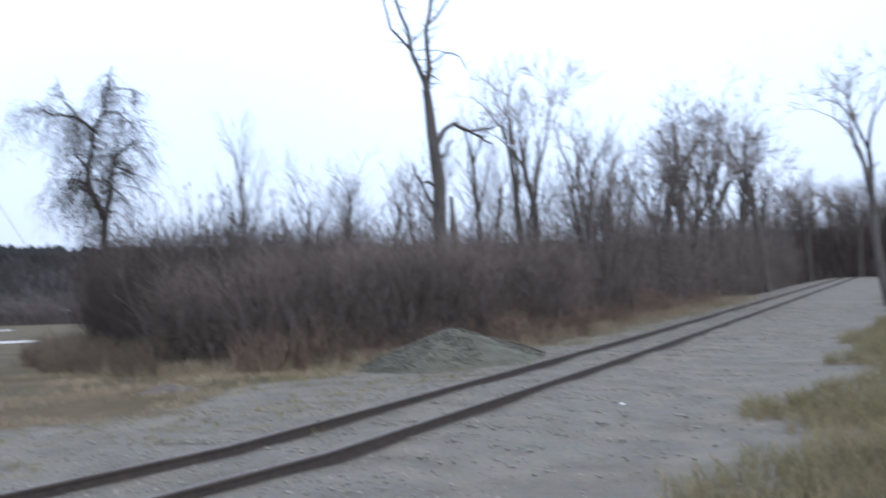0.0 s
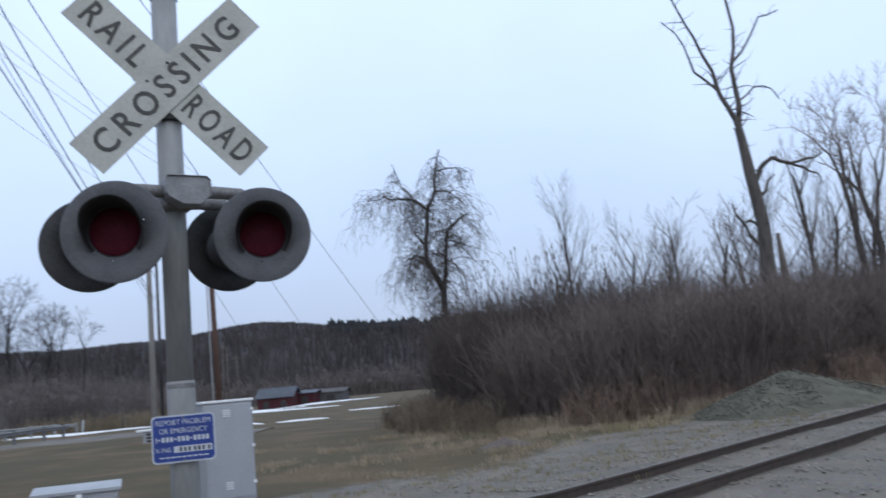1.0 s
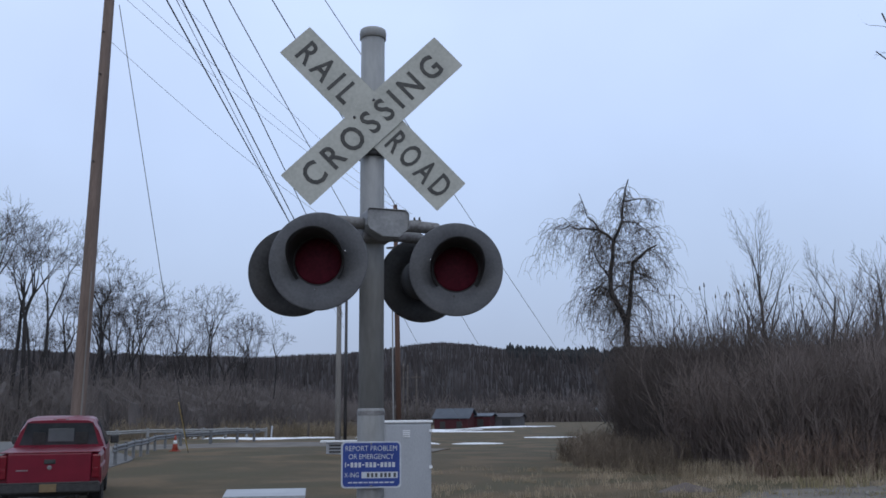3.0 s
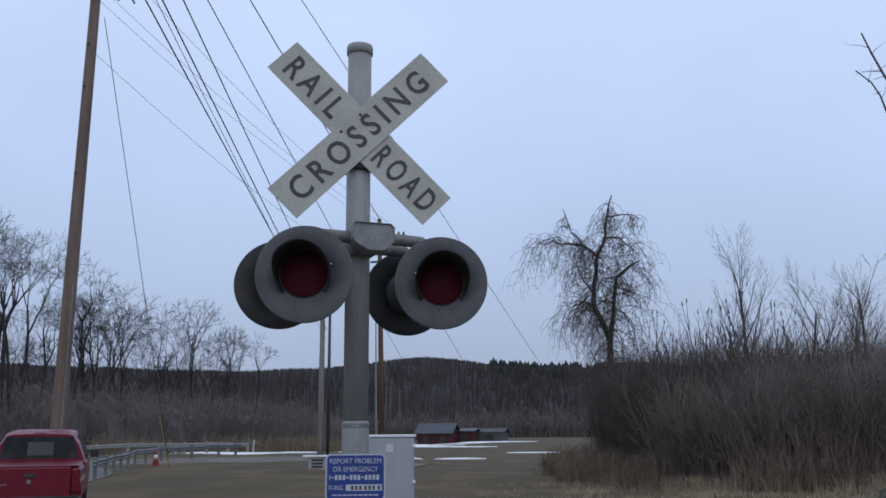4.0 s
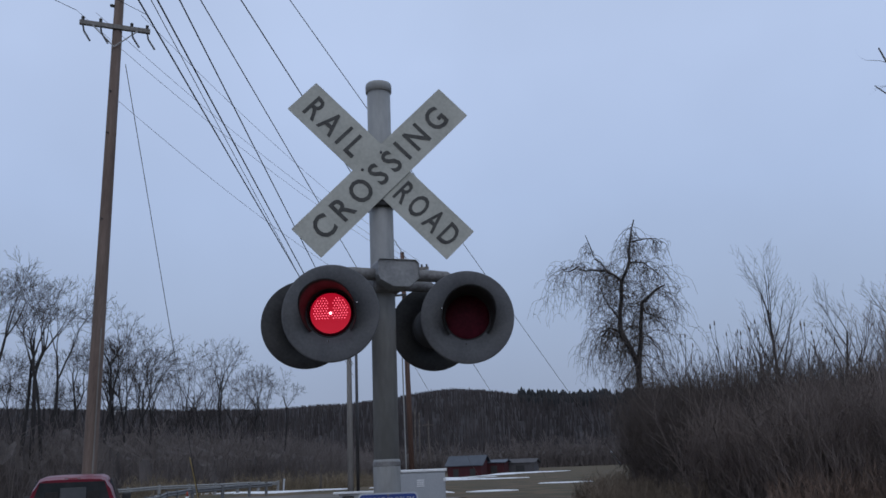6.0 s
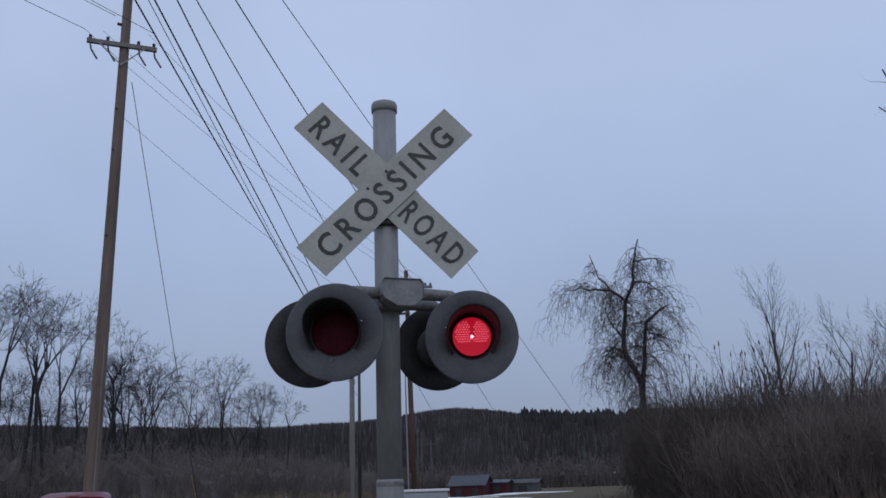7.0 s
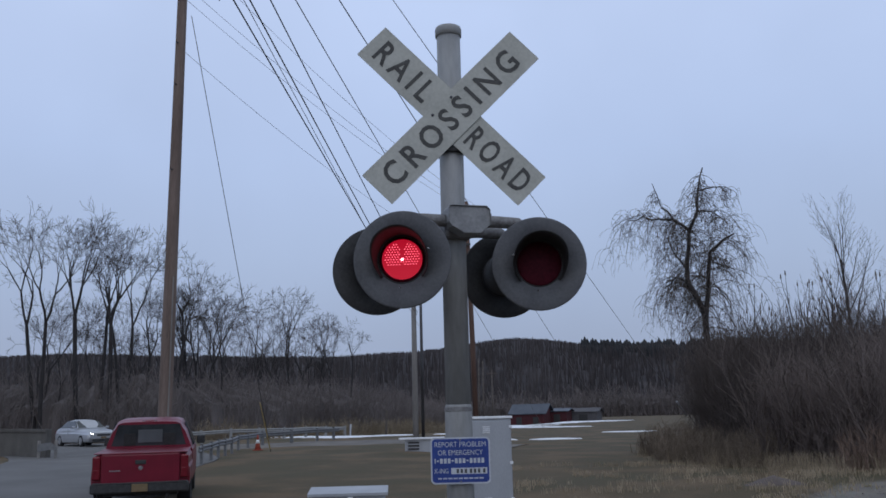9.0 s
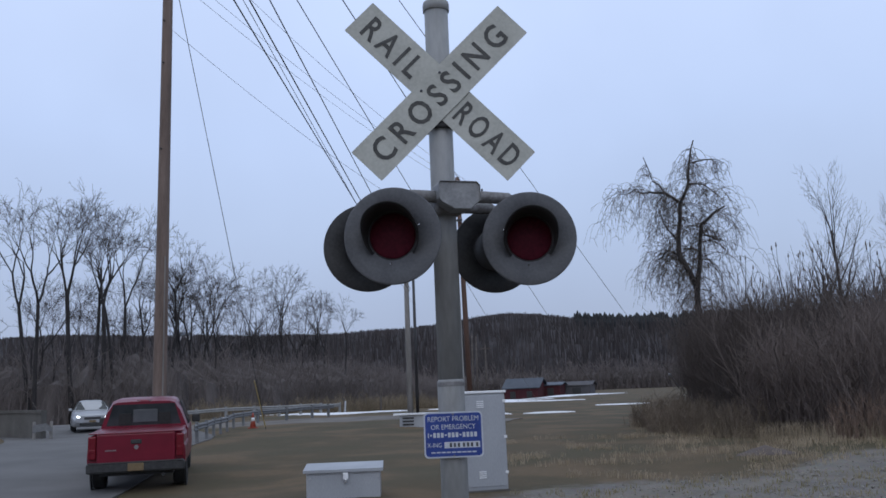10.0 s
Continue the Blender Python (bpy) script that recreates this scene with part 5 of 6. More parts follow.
# weeping tree at the thicket's end, and its neighbours
def weeping_tree(x, y):
    """Two crooked stems from one root, with arching limbs hung with drooping twigs."""
    rnd = random.Random(5)
    t = thing("tree", pose(x, y, ground_z(x, y)), "bare weeping tree with drooping twigs above the thicket", "tree")
    limbs, twigs = [], []

    def bough(points, r0, r1, hung, drop):
        n = len(points) - 1
        for k in range(n):
            off = rnd.uniform(-0.5, 0.5) if r0 < 0.12 else 0.0
            slim = 0.7 if r0 < 0.2 else 0.85
            a = Vector((points[k][0], 0.35 * k * off, points[k][1]))
            b = Vector((points[k + 1][0], 0.35 * (k + 1) * off, points[k + 1][1]))
            ra, rb = r0 + (r1 - r0) * k / n, r0 + (r1 - r0) * (k + 1) / n
            ra, rb = ra * slim, rb * slim
            m = a.lerp(b, 0.5) + Vector((rnd.gauss(0, 0.05), rnd.gauss(0, 0.05), rnd.gauss(0, 0.05)))
            limbs.append((*a, ra, *m, (ra + rb) / 2))
            limbs.append((*m, (ra + rb) / 2, *b, rb))
            for _ in range(int(2.6 * hung * (b - a).length)):
                hang(a.lerp(b, rnd.random()), drop * rnd.uniform(0.6, 1.7), max(0.013, min(0.022, rb * 0.3)), 2)

    def hang(p, length, r, depth):
        d = Vector((rnd.gauss(0, 0.55), rnd.gauss(0, 0.55), rnd.uniform(-0.1, 0.9))).normalized()
        for k in range(7):
            d = (d + Vector((rnd.gauss(0, 0.16), rnd.gauss(0, 0.16), -0.46))).normalized()
            q = p + d * length / 7
            twigs.append((*p, r * (1 - 0.1 * k), *q, max(0.006, r * (0.9 - 0.1 * k))))
            p = q
            if depth and rnd.random() < 0.42:
                hang(p, length * rnd.uniform(0.35, 0.75), max(0.007, r * 0.55), depth - 1)

    bough([(0, -0.2), (0, 2.8), (0, 5.5), (-0.6, 6.9), (-0.6, 7.7), (-0.4, 9.2), (0, 10), (0.1, 10.9), (0.35, 11.9)], 0.2, 0.03, 3.8, 1.4)
    bough([(0, 5.3), (0.2, 6.5), (0.4, 8.2), (1.0, 8.7), (1.4, 8.9)], 0.17, 0.05, 5.0, 1.9)
    bough([(-0.4, 9.2), (-1, 9.7), (-1.7, 9.8), (-2.2, 9.9), (-2.8, 9.7)], 0.1, 0.025, 7.0, 1.3)
    bough([(-1, 9.7), (-1.5, 10.3), (-1.8, 11.3)], 0.06, 0.02, 4.0, 0.7)
    bough([(-0.6, 7.5), (-1, 8.1), (-1.3, 8.9)], 0.07, 0.02, 4.0, 1.4)
    bough([(-0.6, 6.9), (-1.1, 7.2), (-1.6, 6.8)], 0.08, 0.03, 10.0, 1.6)
    bough([(0, 10), (0.6, 9.9), (1.2, 9.3)], 0.06, 0.02, 7.0, 1.2)
    bough([(0.1, 10.9), (0.8, 11.0), (1.5, 10.8)], 0.05, 0.015, 5.0, 0.8)
    bough([(0.4, 8.0), (0.9, 7.6), (1.3, 7.4)], 0.06, 0.02, 9.0, 1.5)
    meshed("trunk", sticks_mesh("trunk", limbs, 7), M_BARK_DARK, t, smooth=True)
    meshed("crown", sticks_mesh("crown", twigs, 3), M_TWIG, t, "drooping bare twigs")


weeping_tree(1.85, 39.8)
tree(8.6, 45.5, 8.6, 0.13, SAPLING, 21, "slender bare young tree rising from the thicket", M_BARK_DARK, M_TWIG)
tree(10.6, 44.0, 7.2, 0.1, SAPLING, 22, "slender bare young tree rising from the thicket", M_BARK_DARK, M_TWIG)
tree(12.6, 43.0, 7.6, 0.1, SAPLING, 23, "slender bare young tree rising from the thicket", M_BARK_DARK, M_TWIG)
for i, (x, y, h, r) in enumerate(((12.3, 35.1, 7.0, 0.11), (11.0, 37.0, 6.6, 0.1), (13.8, 34.0, 7.6, 0.12), (15.2, 33.0, 9.0, 0.13), (16.2, 34.5, 7.5, 0.11), (20.6, 33.6, 8.4, 0.12), (19.0, 36.0, 7.6, 0.12), (14.5, 38.0, 7.4, 0.12), (21.8, 36.5, 7.8, 0.12))):
    tree(x, y, h * 0.85, r, SAPLING, 60 + i, "twiggy bare tree crowding behind the thicket", M_BARK, M_TWIG_BROWN, i * 50)
fork_tree(19.4, 36.4, 12.6, 0.24, 31, "tall bare tree with upswept limbs beside the track", 0.42, 26, 6, 2, M_BARK, M_TWIG_BROWN)
for i, (x, y, h, r) in enumerate(((23.3, 32.0, 11.0, 0.22), (24.8, 32.6, 10.6, 0.2), (26.6, 33.6, 10.8, 0.22), (29.0, 34.2, 10.2, 0.2), (33.0, 37.0, 13.6, 0.25), (36.5, 44.5, 12.0, 0.22), (41.0, 47.0, 11.5, 0.2), (31.0, 40.5, 10.0, 0.2), (48.0, 55.0, 12.0, 0.2), (56.0, 62.0, 12.0, 0.2), (66, 72, 12.5, 0.2), (27.5, 38.5, 9.6, 0.18))):
    far = 1.0
    while track_offset(1.3 + (x - 1.3) * far, 0.2 + (y - 0.2) * far) > -5.6 and far < 1.55:
        far += 0.03
    x, y = 1.3 + (x - 1.3) * far, 0.2 + (y - 0.2) * far
    fork_tree(x, y, h * 0.84 * far, r * 0.85 * far, 80 + i, "bare woodland tree in the line beside the track", 0.42, 25, 6, 1 + i % 2, M_BARK, M_TWIG_BROWN, i * 70)


RIGHT = "bare woodland tree in the line beside the track"
for i, (s, o, src) in enumerate(((34, -6.5, 80), (38, -9.0, 81), (43, -6.0, 82), (47, -10.0, 83), (52, -6.5, 85), (57, -8.0, 80), (62, -6.0, 86), (68, -9.0, 82), (75, -6.5, 81), (82, -8.0, 85), (90, -6.0, 83), (100, -8.0, 80), (112, -6.5, 86), (125, -7.0, 82))):
    x, y, h = TRACK[39 + s]
    x, y = x + o * math.cos(h), y - o * math.sin(h)
    fork_tree(x, y, 9.0 + (i * 37 % 10) * 0.35, 0.18, src + 40 + i, RIGHT, 0.4, 26, 5, 1, M_BARK, M_TWIG_BROWN, i * 80)
bend = random.Random(52)
for i in range(18):
    a, r = radians(41.5 + 0.42 * i + bend.uniform(-0.3, 0.3)), bend.uniform(112, 140)
    fork_tree(1.3 + r * math.sin(a), 0.2 + r * math.cos(a), bend.uniform(11, 15), 0.26, 120 + i, "bare tree in the woods where the track bends away", 0.4, 26, 5, 1, M_BARK, M_TWIG_BROWN, i * 50)
fork_tree(31.5, 28.6, 11.0, 0.2, 97, "tall bare tree standing on the near bank", 0.4, 26, 6, 1, M_BARK, M_TWIG_BROWN)


def dead_tree():
    """A tall dead tree: leaning trunk, a fork of bare limbs and one long side limb."""
    rnd = random.Random(4)
    x, y = 12.95, 30.1
    t = thing("dead_tree", pose(x, y, ground_z(x, y)), "tall dead tree with broken bare limbs above the thicket", "tree")
    segs = []

    def limb(p, d, length, r, steps, wob, rise, kids=0, kid_len=0.4):
        p, d = Vector(p), Vector(d).normalized()
        ends = []
        for k in range(steps):
            d = (d + Vector((rnd.gauss(0, wob), rnd.gauss(0, wob), rnd.gauss(0, wob) + rise))).normalized()
            q = p + d * (length / steps)
            r0, r1 = r * (1 - 0.8 * k / steps), r * (1 - 0.8 * (k + 1) / steps)
            segs.append((*p, r0, *q, r1))
            p = q
            ends.append((p.copy(), d.copy(), r1))
            if kids and k > 1 and rnd.random() < kids:
                s = 1 if rnd.random() < 0.5 else -1
                nd = (d + Vector((s * rnd.uniform(0.5, 1.0), rnd.uniform(-0.4, 0.4), rnd.uniform(-0.2, 0.5)))).normalized()
                limb(p, nd, length * kid_len * rnd.uniform(0.5, 1.0), r1 * 0.5, 4, wob * 1.5, 0.02, kids * 0.5, 0.5)
        return ends

    def bough(points, r0, r1, twigs=3, twig_len=0.5):
        """A bent limb through points, with a few thin twigs on it."""
        n = len(points) - 1
        for k in range(n):
            a, b = Vector(points[k]), Vector(points[k + 1])
            ra, rb = r0 + (r1 - r0) * k / n, r0 + (r1 - r0) * (k + 1) / n
            m = a.lerp(b, 0.5) + Vector((rnd.gauss(0, 0.04), rnd.gauss(0, 0.04), rnd.gauss(0, 0.04)))
            segs.append((*a, ra, *m, (ra + rb) / 2))
            segs.append((*m, (ra + rb) / 2, *b, rb))
            for _ in range(twigs):
                p = a.lerp(b, rnd.random())
                limb(p, (rnd.gauss(0, 0.8), rnd.gauss(0, 0.5), rnd.uniform(-0.1, 1.0)), twig_len * rnd.uniform(0.4, 1.2), max(rb * 0.35, 0.012), 4, 0.2, 0.02, 0.4, 0.5)

    bough([(0.25, 0, -0.3), (0.12, 0, 2.2), (0.0, 0.03, 4.4), (-0.2, 0, 6.6), (-0.42, 0.02, 8.0), (-0.58, 0, 8.9)], 0.31, 0.14, 0)
    bough([(-0.56, 0, 8.8), (-0.9, 0, 9.7), (-1.2, 0.05, 10.5), (-1.6, 0.05, 11.6), (-2.05, 0.1, 12.7), (-2.6, 0.1, 14.2)], 0.1, 0.025, 5, 0.8)
    bough([(-0.58, 0, 8.8), (-0.5, 0, 9.8), (-0.66, -0.05, 11.0), (-0.5, -0.1, 12.4), (-0.8, -0.1, 14.6)], 0.11, 0.035, 5, 0.9)
    bough([(-1.1, 0.05, 10.2), (-1.9, 0.1, 11.0), (-2.2, 0.1, 12.0), (-2.9, 0.1, 12.9)], 0.05, 0.018, 3)
    bough([(-0.6, 0, 11.2), (0.0, 0.1, 11.9), (0.5, 0.1, 12.8), (1.2, 0.1, 13.0)], 0.05, 0.018, 3)
    bough([(-0.5, 0, 9.8), (0.1, 0.1, 10.3), (0.7, 0.1, 10.2), (0.95, 0.1, 9.8)], 0.035, 0.014, 2, 0.5)
    bough([(-0.2, 0, 6.9), (0.05, 0, 7.45), (0.45, -0.1, 7.75), (1.05, -0.1, 7.5), (1.6, -0.2, 7.6), (2.1, -0.2, 7.75)], 0.1, 0.025, 2, 0.45)
    bough([(1.05, -0.1, 7.5), (1.5, -0.1, 7.3), (1.9, -0.1, 7.1), (2.0, -0.1, 6.7)], 0.05, 0.015, 2, 0.4)
    bough([(-0.1, 0, 6.4), (0.3, 0.1, 7.0), (0.55, 0.1, 7.2)], 0.06, 0.02, 2, 0.5)
    bough([(-0.3, 0, 8.2), (-0.6, 0, 8.7), (-0.75, 0, 8.9)], 0.05, 0.02, 2, 0.3)
    bough([(0.0, 0, 4.6), (-0.5, 0, 5.2), (-0.9, 0, 5.9), (-1.0, 0, 6.3)], 0.07, 0.02, 3, 0.7)
    bough([(-0.1, 0, 5.4), (-0.45, 0, 5.7), (-0.75, 0.1, 5.5)], 0.06, 0.02, 3, 0.5)
    def upright(g):
        return (g[0] - 0.62 * max(0.0, 1 - g[2] / 12.5), *g[1:4], g[4] - 0.62 * max(0.0, 1 - g[6] / 12.5), *g[5:])
    segs = [upright(g) for g in segs]
    meshed("trunk", sticks_mesh("trunk", segs, 7), M_BARK, t, smooth=True)
    part("second_stem", sweep([(0.35, 0.1, -0.2), (0.3, 0.1, 2.2), (0.15, 0.12, 4.2), (0.1, 0.1, 5.2)], [0.16, 0.15, 0.12, 0.06], 8), M_BARK_PALE, t, "bleached broken second stem", smooth=True)


dead_tree()

# tall trees beyond the road
TALL = "tall bare tree with crooked spreading limbs beyond the road"
for i, (x, y, top, r, bare, spread, stems) in enumerate(((-44.14, 56.08, 18.7, 0.2, 0.36, 24, 2), (-42.06, 57.71, 18.1, 0.19, 0.46, 21, 1), (-42.25, 60.06, 17.8, 0.16, 0.42, 20, 1), (-40.95, 59.76, 16.8, 0.18, 0.44, 20, 1), (-40.6, 61.1, 17.4, 0.17, 0.42, 20, 2),
                                                       (-41.6, 65.3, 13.4, 0.13, 0.4, 24, 1), (-39.6, 66.7, 16.2, 0.16, 0.42, 24, 1), (-39.0, 69.3, 14.6, 0.17, 0.4, 28, 2), (-37.7, 70.0, 12.4, 0.13, 0.45, 28, 1), (-40.8, 70.6, 14.0, 0.14, 0.42, 26, 1), (-38.4, 72.0, 13.2, 0.13, 0.45, 26, 1),
                                                       (-41.1, 85.2, 14.8, 0.14, 0.45, 26, 1), (-41.5, 88.4, 14.4, 0.14, 0.42, 26, 1), (-39.1, 87.3, 15.6, 0.17, 0.45, 26, 1), (-38.5, 89.7, 13.6, 0.14, 0.42, 26, 1), (-37.1, 89.3, 13.2, 0.13, 0.45, 26, 1), (-36.8, 92.6, 12.2, 0.12, 0.45, 26, 1), (-34.9, 93.4, 13.0, 0.12, 0.5, 22, 1), (-42.7, 85.6, 12.6, 0.12, 0.42, 28, 1),
                                                       (-48.6, 54.0, 17.6, 0.2, 0.42, 24, 1), (-51.5, 51.5, 17.0, 0.2, 0.42, 24, 1), (-46.0, 58.5, 12.5, 0.13, 0.4, 26, 1))):
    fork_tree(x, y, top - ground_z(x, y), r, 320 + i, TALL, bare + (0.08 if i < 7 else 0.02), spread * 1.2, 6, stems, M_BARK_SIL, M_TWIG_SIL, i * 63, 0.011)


young = random.Random(77)
for i in range(18):
    a, far = radians(-39.5 + 17.5 * i / 18 + young.uniform(-0.4, 0.4)), 74 + 1.2 * i + young.uniform(0, 3)
    x, y = 1.3 + far * math.sin(a), 0.2 + far * math.cos(a)
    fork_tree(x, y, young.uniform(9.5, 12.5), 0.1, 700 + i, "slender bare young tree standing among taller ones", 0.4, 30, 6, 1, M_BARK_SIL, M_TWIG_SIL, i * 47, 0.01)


def brush(name, front, depth, height, count, seed, material, label, thick=0.014, twigs=5, rise=0.6, uneven=0.4):
    """A belt of bare scrub along a line: many stems with side twigs, as one mass."""
    rnd = random.Random(seed)
    line = along(front, 0.8)
    segs = []
    for _ in range(count):
        k = rnd.uniform(0, len(line) - 1.01)
        i = int(k)
        p = line[i].lerp(line[i + 1], k - i)
        d = (line[i + 1] - line[i]).normalized()
        s = Vector((-d.y, d.x, 0))
        o = depth * rnd.random() ** 1.3
        b = p + s * (o + 0.8 * noise.noise((p.x * 0.3, p.y * 0.3, 1.0)))
        z = ground_z(b.x, b.y)
        h = height * (rise + (1 - rise) * min(1, o / (depth * 0.4))) * (0.72 + uneven * noise.noise((b.x * 0.35, b.y * 0.35, seed))) * rnd.uniform(0.55, 1.12)
        q = Vector((b.x, b.y, z - 0.1))
        v = Vector((rnd.gauss(0, 0.13), rnd.gauss(0, 0.13), 1)).normalized()
        r = thick * rnd.uniform(0.6, 1.5)
        n = 3
        for j in range(n):
            v = (v + Vector((rnd.gauss(0, 0.14), rnd.gauss(0, 0.14), 0.02))).normalized()
            w = q + v * (h / n)
            segs.append((*q, r * (1 - 0.28 * j), *w, r * (1 - 0.28 * (j + 1))))
            for _t in range(twigs):
                f = rnd.random()
                a = q.lerp(w, f)
                tv = (v * rnd.uniform(0.5, 1.2) + Vector((rnd.gauss(0, 0.5), rnd.gauss(0, 0.5), rnd.gauss(0.15, 0.3)))).normalized()
                l = h * rnd.uniform(0.12, 0.32)
                segs.append((*a, r * 0.55, *(a + tv * l), r * 0.28))
            q = w
    ob = meshed(name, sticks_mesh(name, segs, 3), material)
    tagged(ob, label, "brush", kind="stuff")


def core(name, front, depth, height, seed, material, label, start=0.9):
    """The dense inside of a belt of scrub: an uneven, lumpy mass."""
    line = along(front, 0.5)
    bm = bmesh.new()
    rows = []
    prof = [(start, 0.0), (start + 0.15, 0.3), (start + 0.5, 0.62), (start + depth * 0.3, 0.86), (start + depth * 0.55, 1.0), (depth, 0.95), (depth + 0.3, 0.0)]
    for i, p in enumerate(line):
        d = (line[min(i + 1, len(line) - 1)] - line[max(i - 1, 0)]).normalized()
        s = Vector((-d.y, d.x, 0))
        row = []
        for o, f in prof:
            b = p + s * (o + 0.9 * noise.noise((p.x * 0.5, p.y * 0.5, o + seed)) + 0.35 * noise.noise((p.x * 2.1, p.y * 2.1, o + seed)))
            hh = height * f * (0.8 + 0.3 * noise.noise((b.x * 0.5, b.y * 0.5, seed)) + 0.22 * noise.noise((b.x * 2.2, b.y * 2.2, seed)))
            row.append(bm.verts.new((b.x, b.y, ground_z(b.x, b.y) + max(hh, -0.2) - 0.05)))
        rows.append(row)
    for a, b in zip(rows, rows[1:]):
        for k in range(len(prof) - 1):
            bm.faces.new((a[k], a[k + 1], b[k + 1], b[k]))
    bm.faces.new(rows[0])
    bm.faces.new(rows[-1][::-1])
    bmesh.ops.recalc_face_normals(bm, faces=bm.faces)
    tagged(part(name, bm, material), label, "brush", kind="stuff")


HEDGE = [(1.9, 38.0), (2.1, 32.5), (3.0, 28.8), (4.6, 26.0), (7.6, 25.0), (11.0, 25.6), (15.5, 28.2), (22.0, 33.0), (30.0, 39.4), (42.0, 50.0), (60.0, 66.0), (88.0, 92.0), (100.0, 90.0), (106.0, 82.0), (110.0, 72.0)]
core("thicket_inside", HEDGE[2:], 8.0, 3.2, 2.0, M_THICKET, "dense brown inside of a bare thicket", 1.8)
brush("thicket", HEDGE[2:8], 8.0, 4.6, 9500, 7, M_TWIG_BROWN, "dense bare brown thicket of stems and twigs", 0.0125, 5, 0.9, 0.18)
core("thicket_end_inside", [(2.3, 41.5), (2.4, 36.5), (3.0, 32.0), (4.2, 29.0)], 6.0, 4.1, 3.0, M_THICKET_END, "dense inside of the thicket's end, darkened for dimmer light", 0.6)
brush("thicket_end", [(2.0, 41.5), (2.1, 36.5), (2.7, 32.0), (3.9, 29.0)], 6.0, 5.7, 3900, 72, M_TWIG_END, "dense bare brown end of the thicket, darkened for dimmer light", 0.0105, 5, 0.98, 0.1)
brush("thicket_stems", HEDGE[1:8], 8.5, 5.5, 480, 71, M_TWIG, "thin upright stems rising out of the thicket", 0.012, 6, 0.8, 0.4)
brush("edge_scrub", [(-1.4, 38.0), (-0.4, 33.5), (1.2, 29.5), (2.8, 26.8)], 2.6, 1.55, 1100, 27, M_TWIG_SCRUB, "low brown scrub at the thicket's end", 0.009, 5, 0.8)
brush("thicket_far", HEDGE[7:], 7.0, 8.6, 4800, 8, M_TWIG_BROWN, "bare brown thicket along the track", 0.022, 4, 0.6)
BEND = [(72, 88), (82, 84), (90, 78), (97, 70), (102, 62)]
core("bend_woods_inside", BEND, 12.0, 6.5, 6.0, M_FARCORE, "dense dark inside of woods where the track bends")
brush("bend_woods", BEND, 10.0, 13.0, 2600, 81, M_TWIG_BROWN, "bare brown woods where the track bends away", 0.04, 4, 0.8)
brush("bramble", [(4.5, 24.9), (8.0, 24.2), (12.0, 25.2), (16.0, 27.6), (24.0, 33.6), (34.0, 42.0)], 1.6, 1.5, 2300, 9, M_TWIG_RED, "low reddish-brown bramble at the thicket's foot", 0.009, 5, 0.7)
for i, (x, y, h) in enumerate(((6.6, 38.5, 5.8), (9.2, 36.5, 5.6), (10.2, 33.5, 5.4), (16.8, 37.5, 6.0), (18.4, 34.2, 5.8), (22.8, 34.0, 6.0), (13.0, 32.6, 5.6), (20.0, 31.6, 5.4))):
    tree(x, y, h, 0.07, SAPLING, 160 + i, "thin bare sapling standing in the thicket", M_BARK, M_TWIG_BROWN, i * 40)

def sumac(x, y, height, seed):
    """A shrub of a few crooked stems that carry dark upright seed heads."""
    rnd = random.Random(seed)
    t = thing("sumac", pose(x, y, ground_z(x, y)), "bare shrub with dark upright seed heads above the thicket", "shrub", "seed-head shrubs")
    limbs, heads = [], []
    for _ in range(5):
        p, d, r = Vector((rnd.gauss(0, 0.15), rnd.gauss(0, 0.15), -0.2)), Vector((rnd.gauss(0, 0.16), rnd.gauss(0, 0.16), 1)).normalized(), 0.03
        h = height * rnd.uniform(0.82, 1.05)
        for k in range(6):
            d = (d + Vector((rnd.gauss(0, 0.09), rnd.gauss(0, 0.09), 0.05))).normalized()
            q = p + d * (h / 6)
            limbs.append((*p, r, *q, r * 0.88))
            p, r = q, r * 0.88
            if k >= 3:
                for _s in range(2):
                    e = (d + Vector((rnd.gauss(0, 0.5), rnd.gauss(0, 0.5), 0.2))).normalized()
                    m = p + e * h * 0.09
                    w = m + (e + Vector((0, 0, 0.7))).normalized() * h * 0.07
                    limbs += [(*p, r * 0.8, *m, r * 0.6), (*m, r * 0.6, *w, r * 0.5)]
                    if rnd.random() < 0.55:
                        heads.append((*w, 0.035, w.x, w.y, w.z + 0.16, 0.014))
    meshed("stem_clump", sticks_mesh("stem_clump", limbs, 5), M_BARK_DARK, t)
    tagged(meshed("seed_heads", sticks_mesh("seed_heads", heads, 6), M_TWIG_END, t, "dark upright seed heads"), kind="stuff")


for i, (x, y, h) in enumerate(((4.6, 37.6, 5.6), (5.4, 37.2, 5.9), (6.2, 37.4, 6.1), (7.0, 37.0, 5.8), (8.0, 37.3, 6.1), (3.7, 37.9, 5.4))):
    sumac(x, y, h, 500 + i)

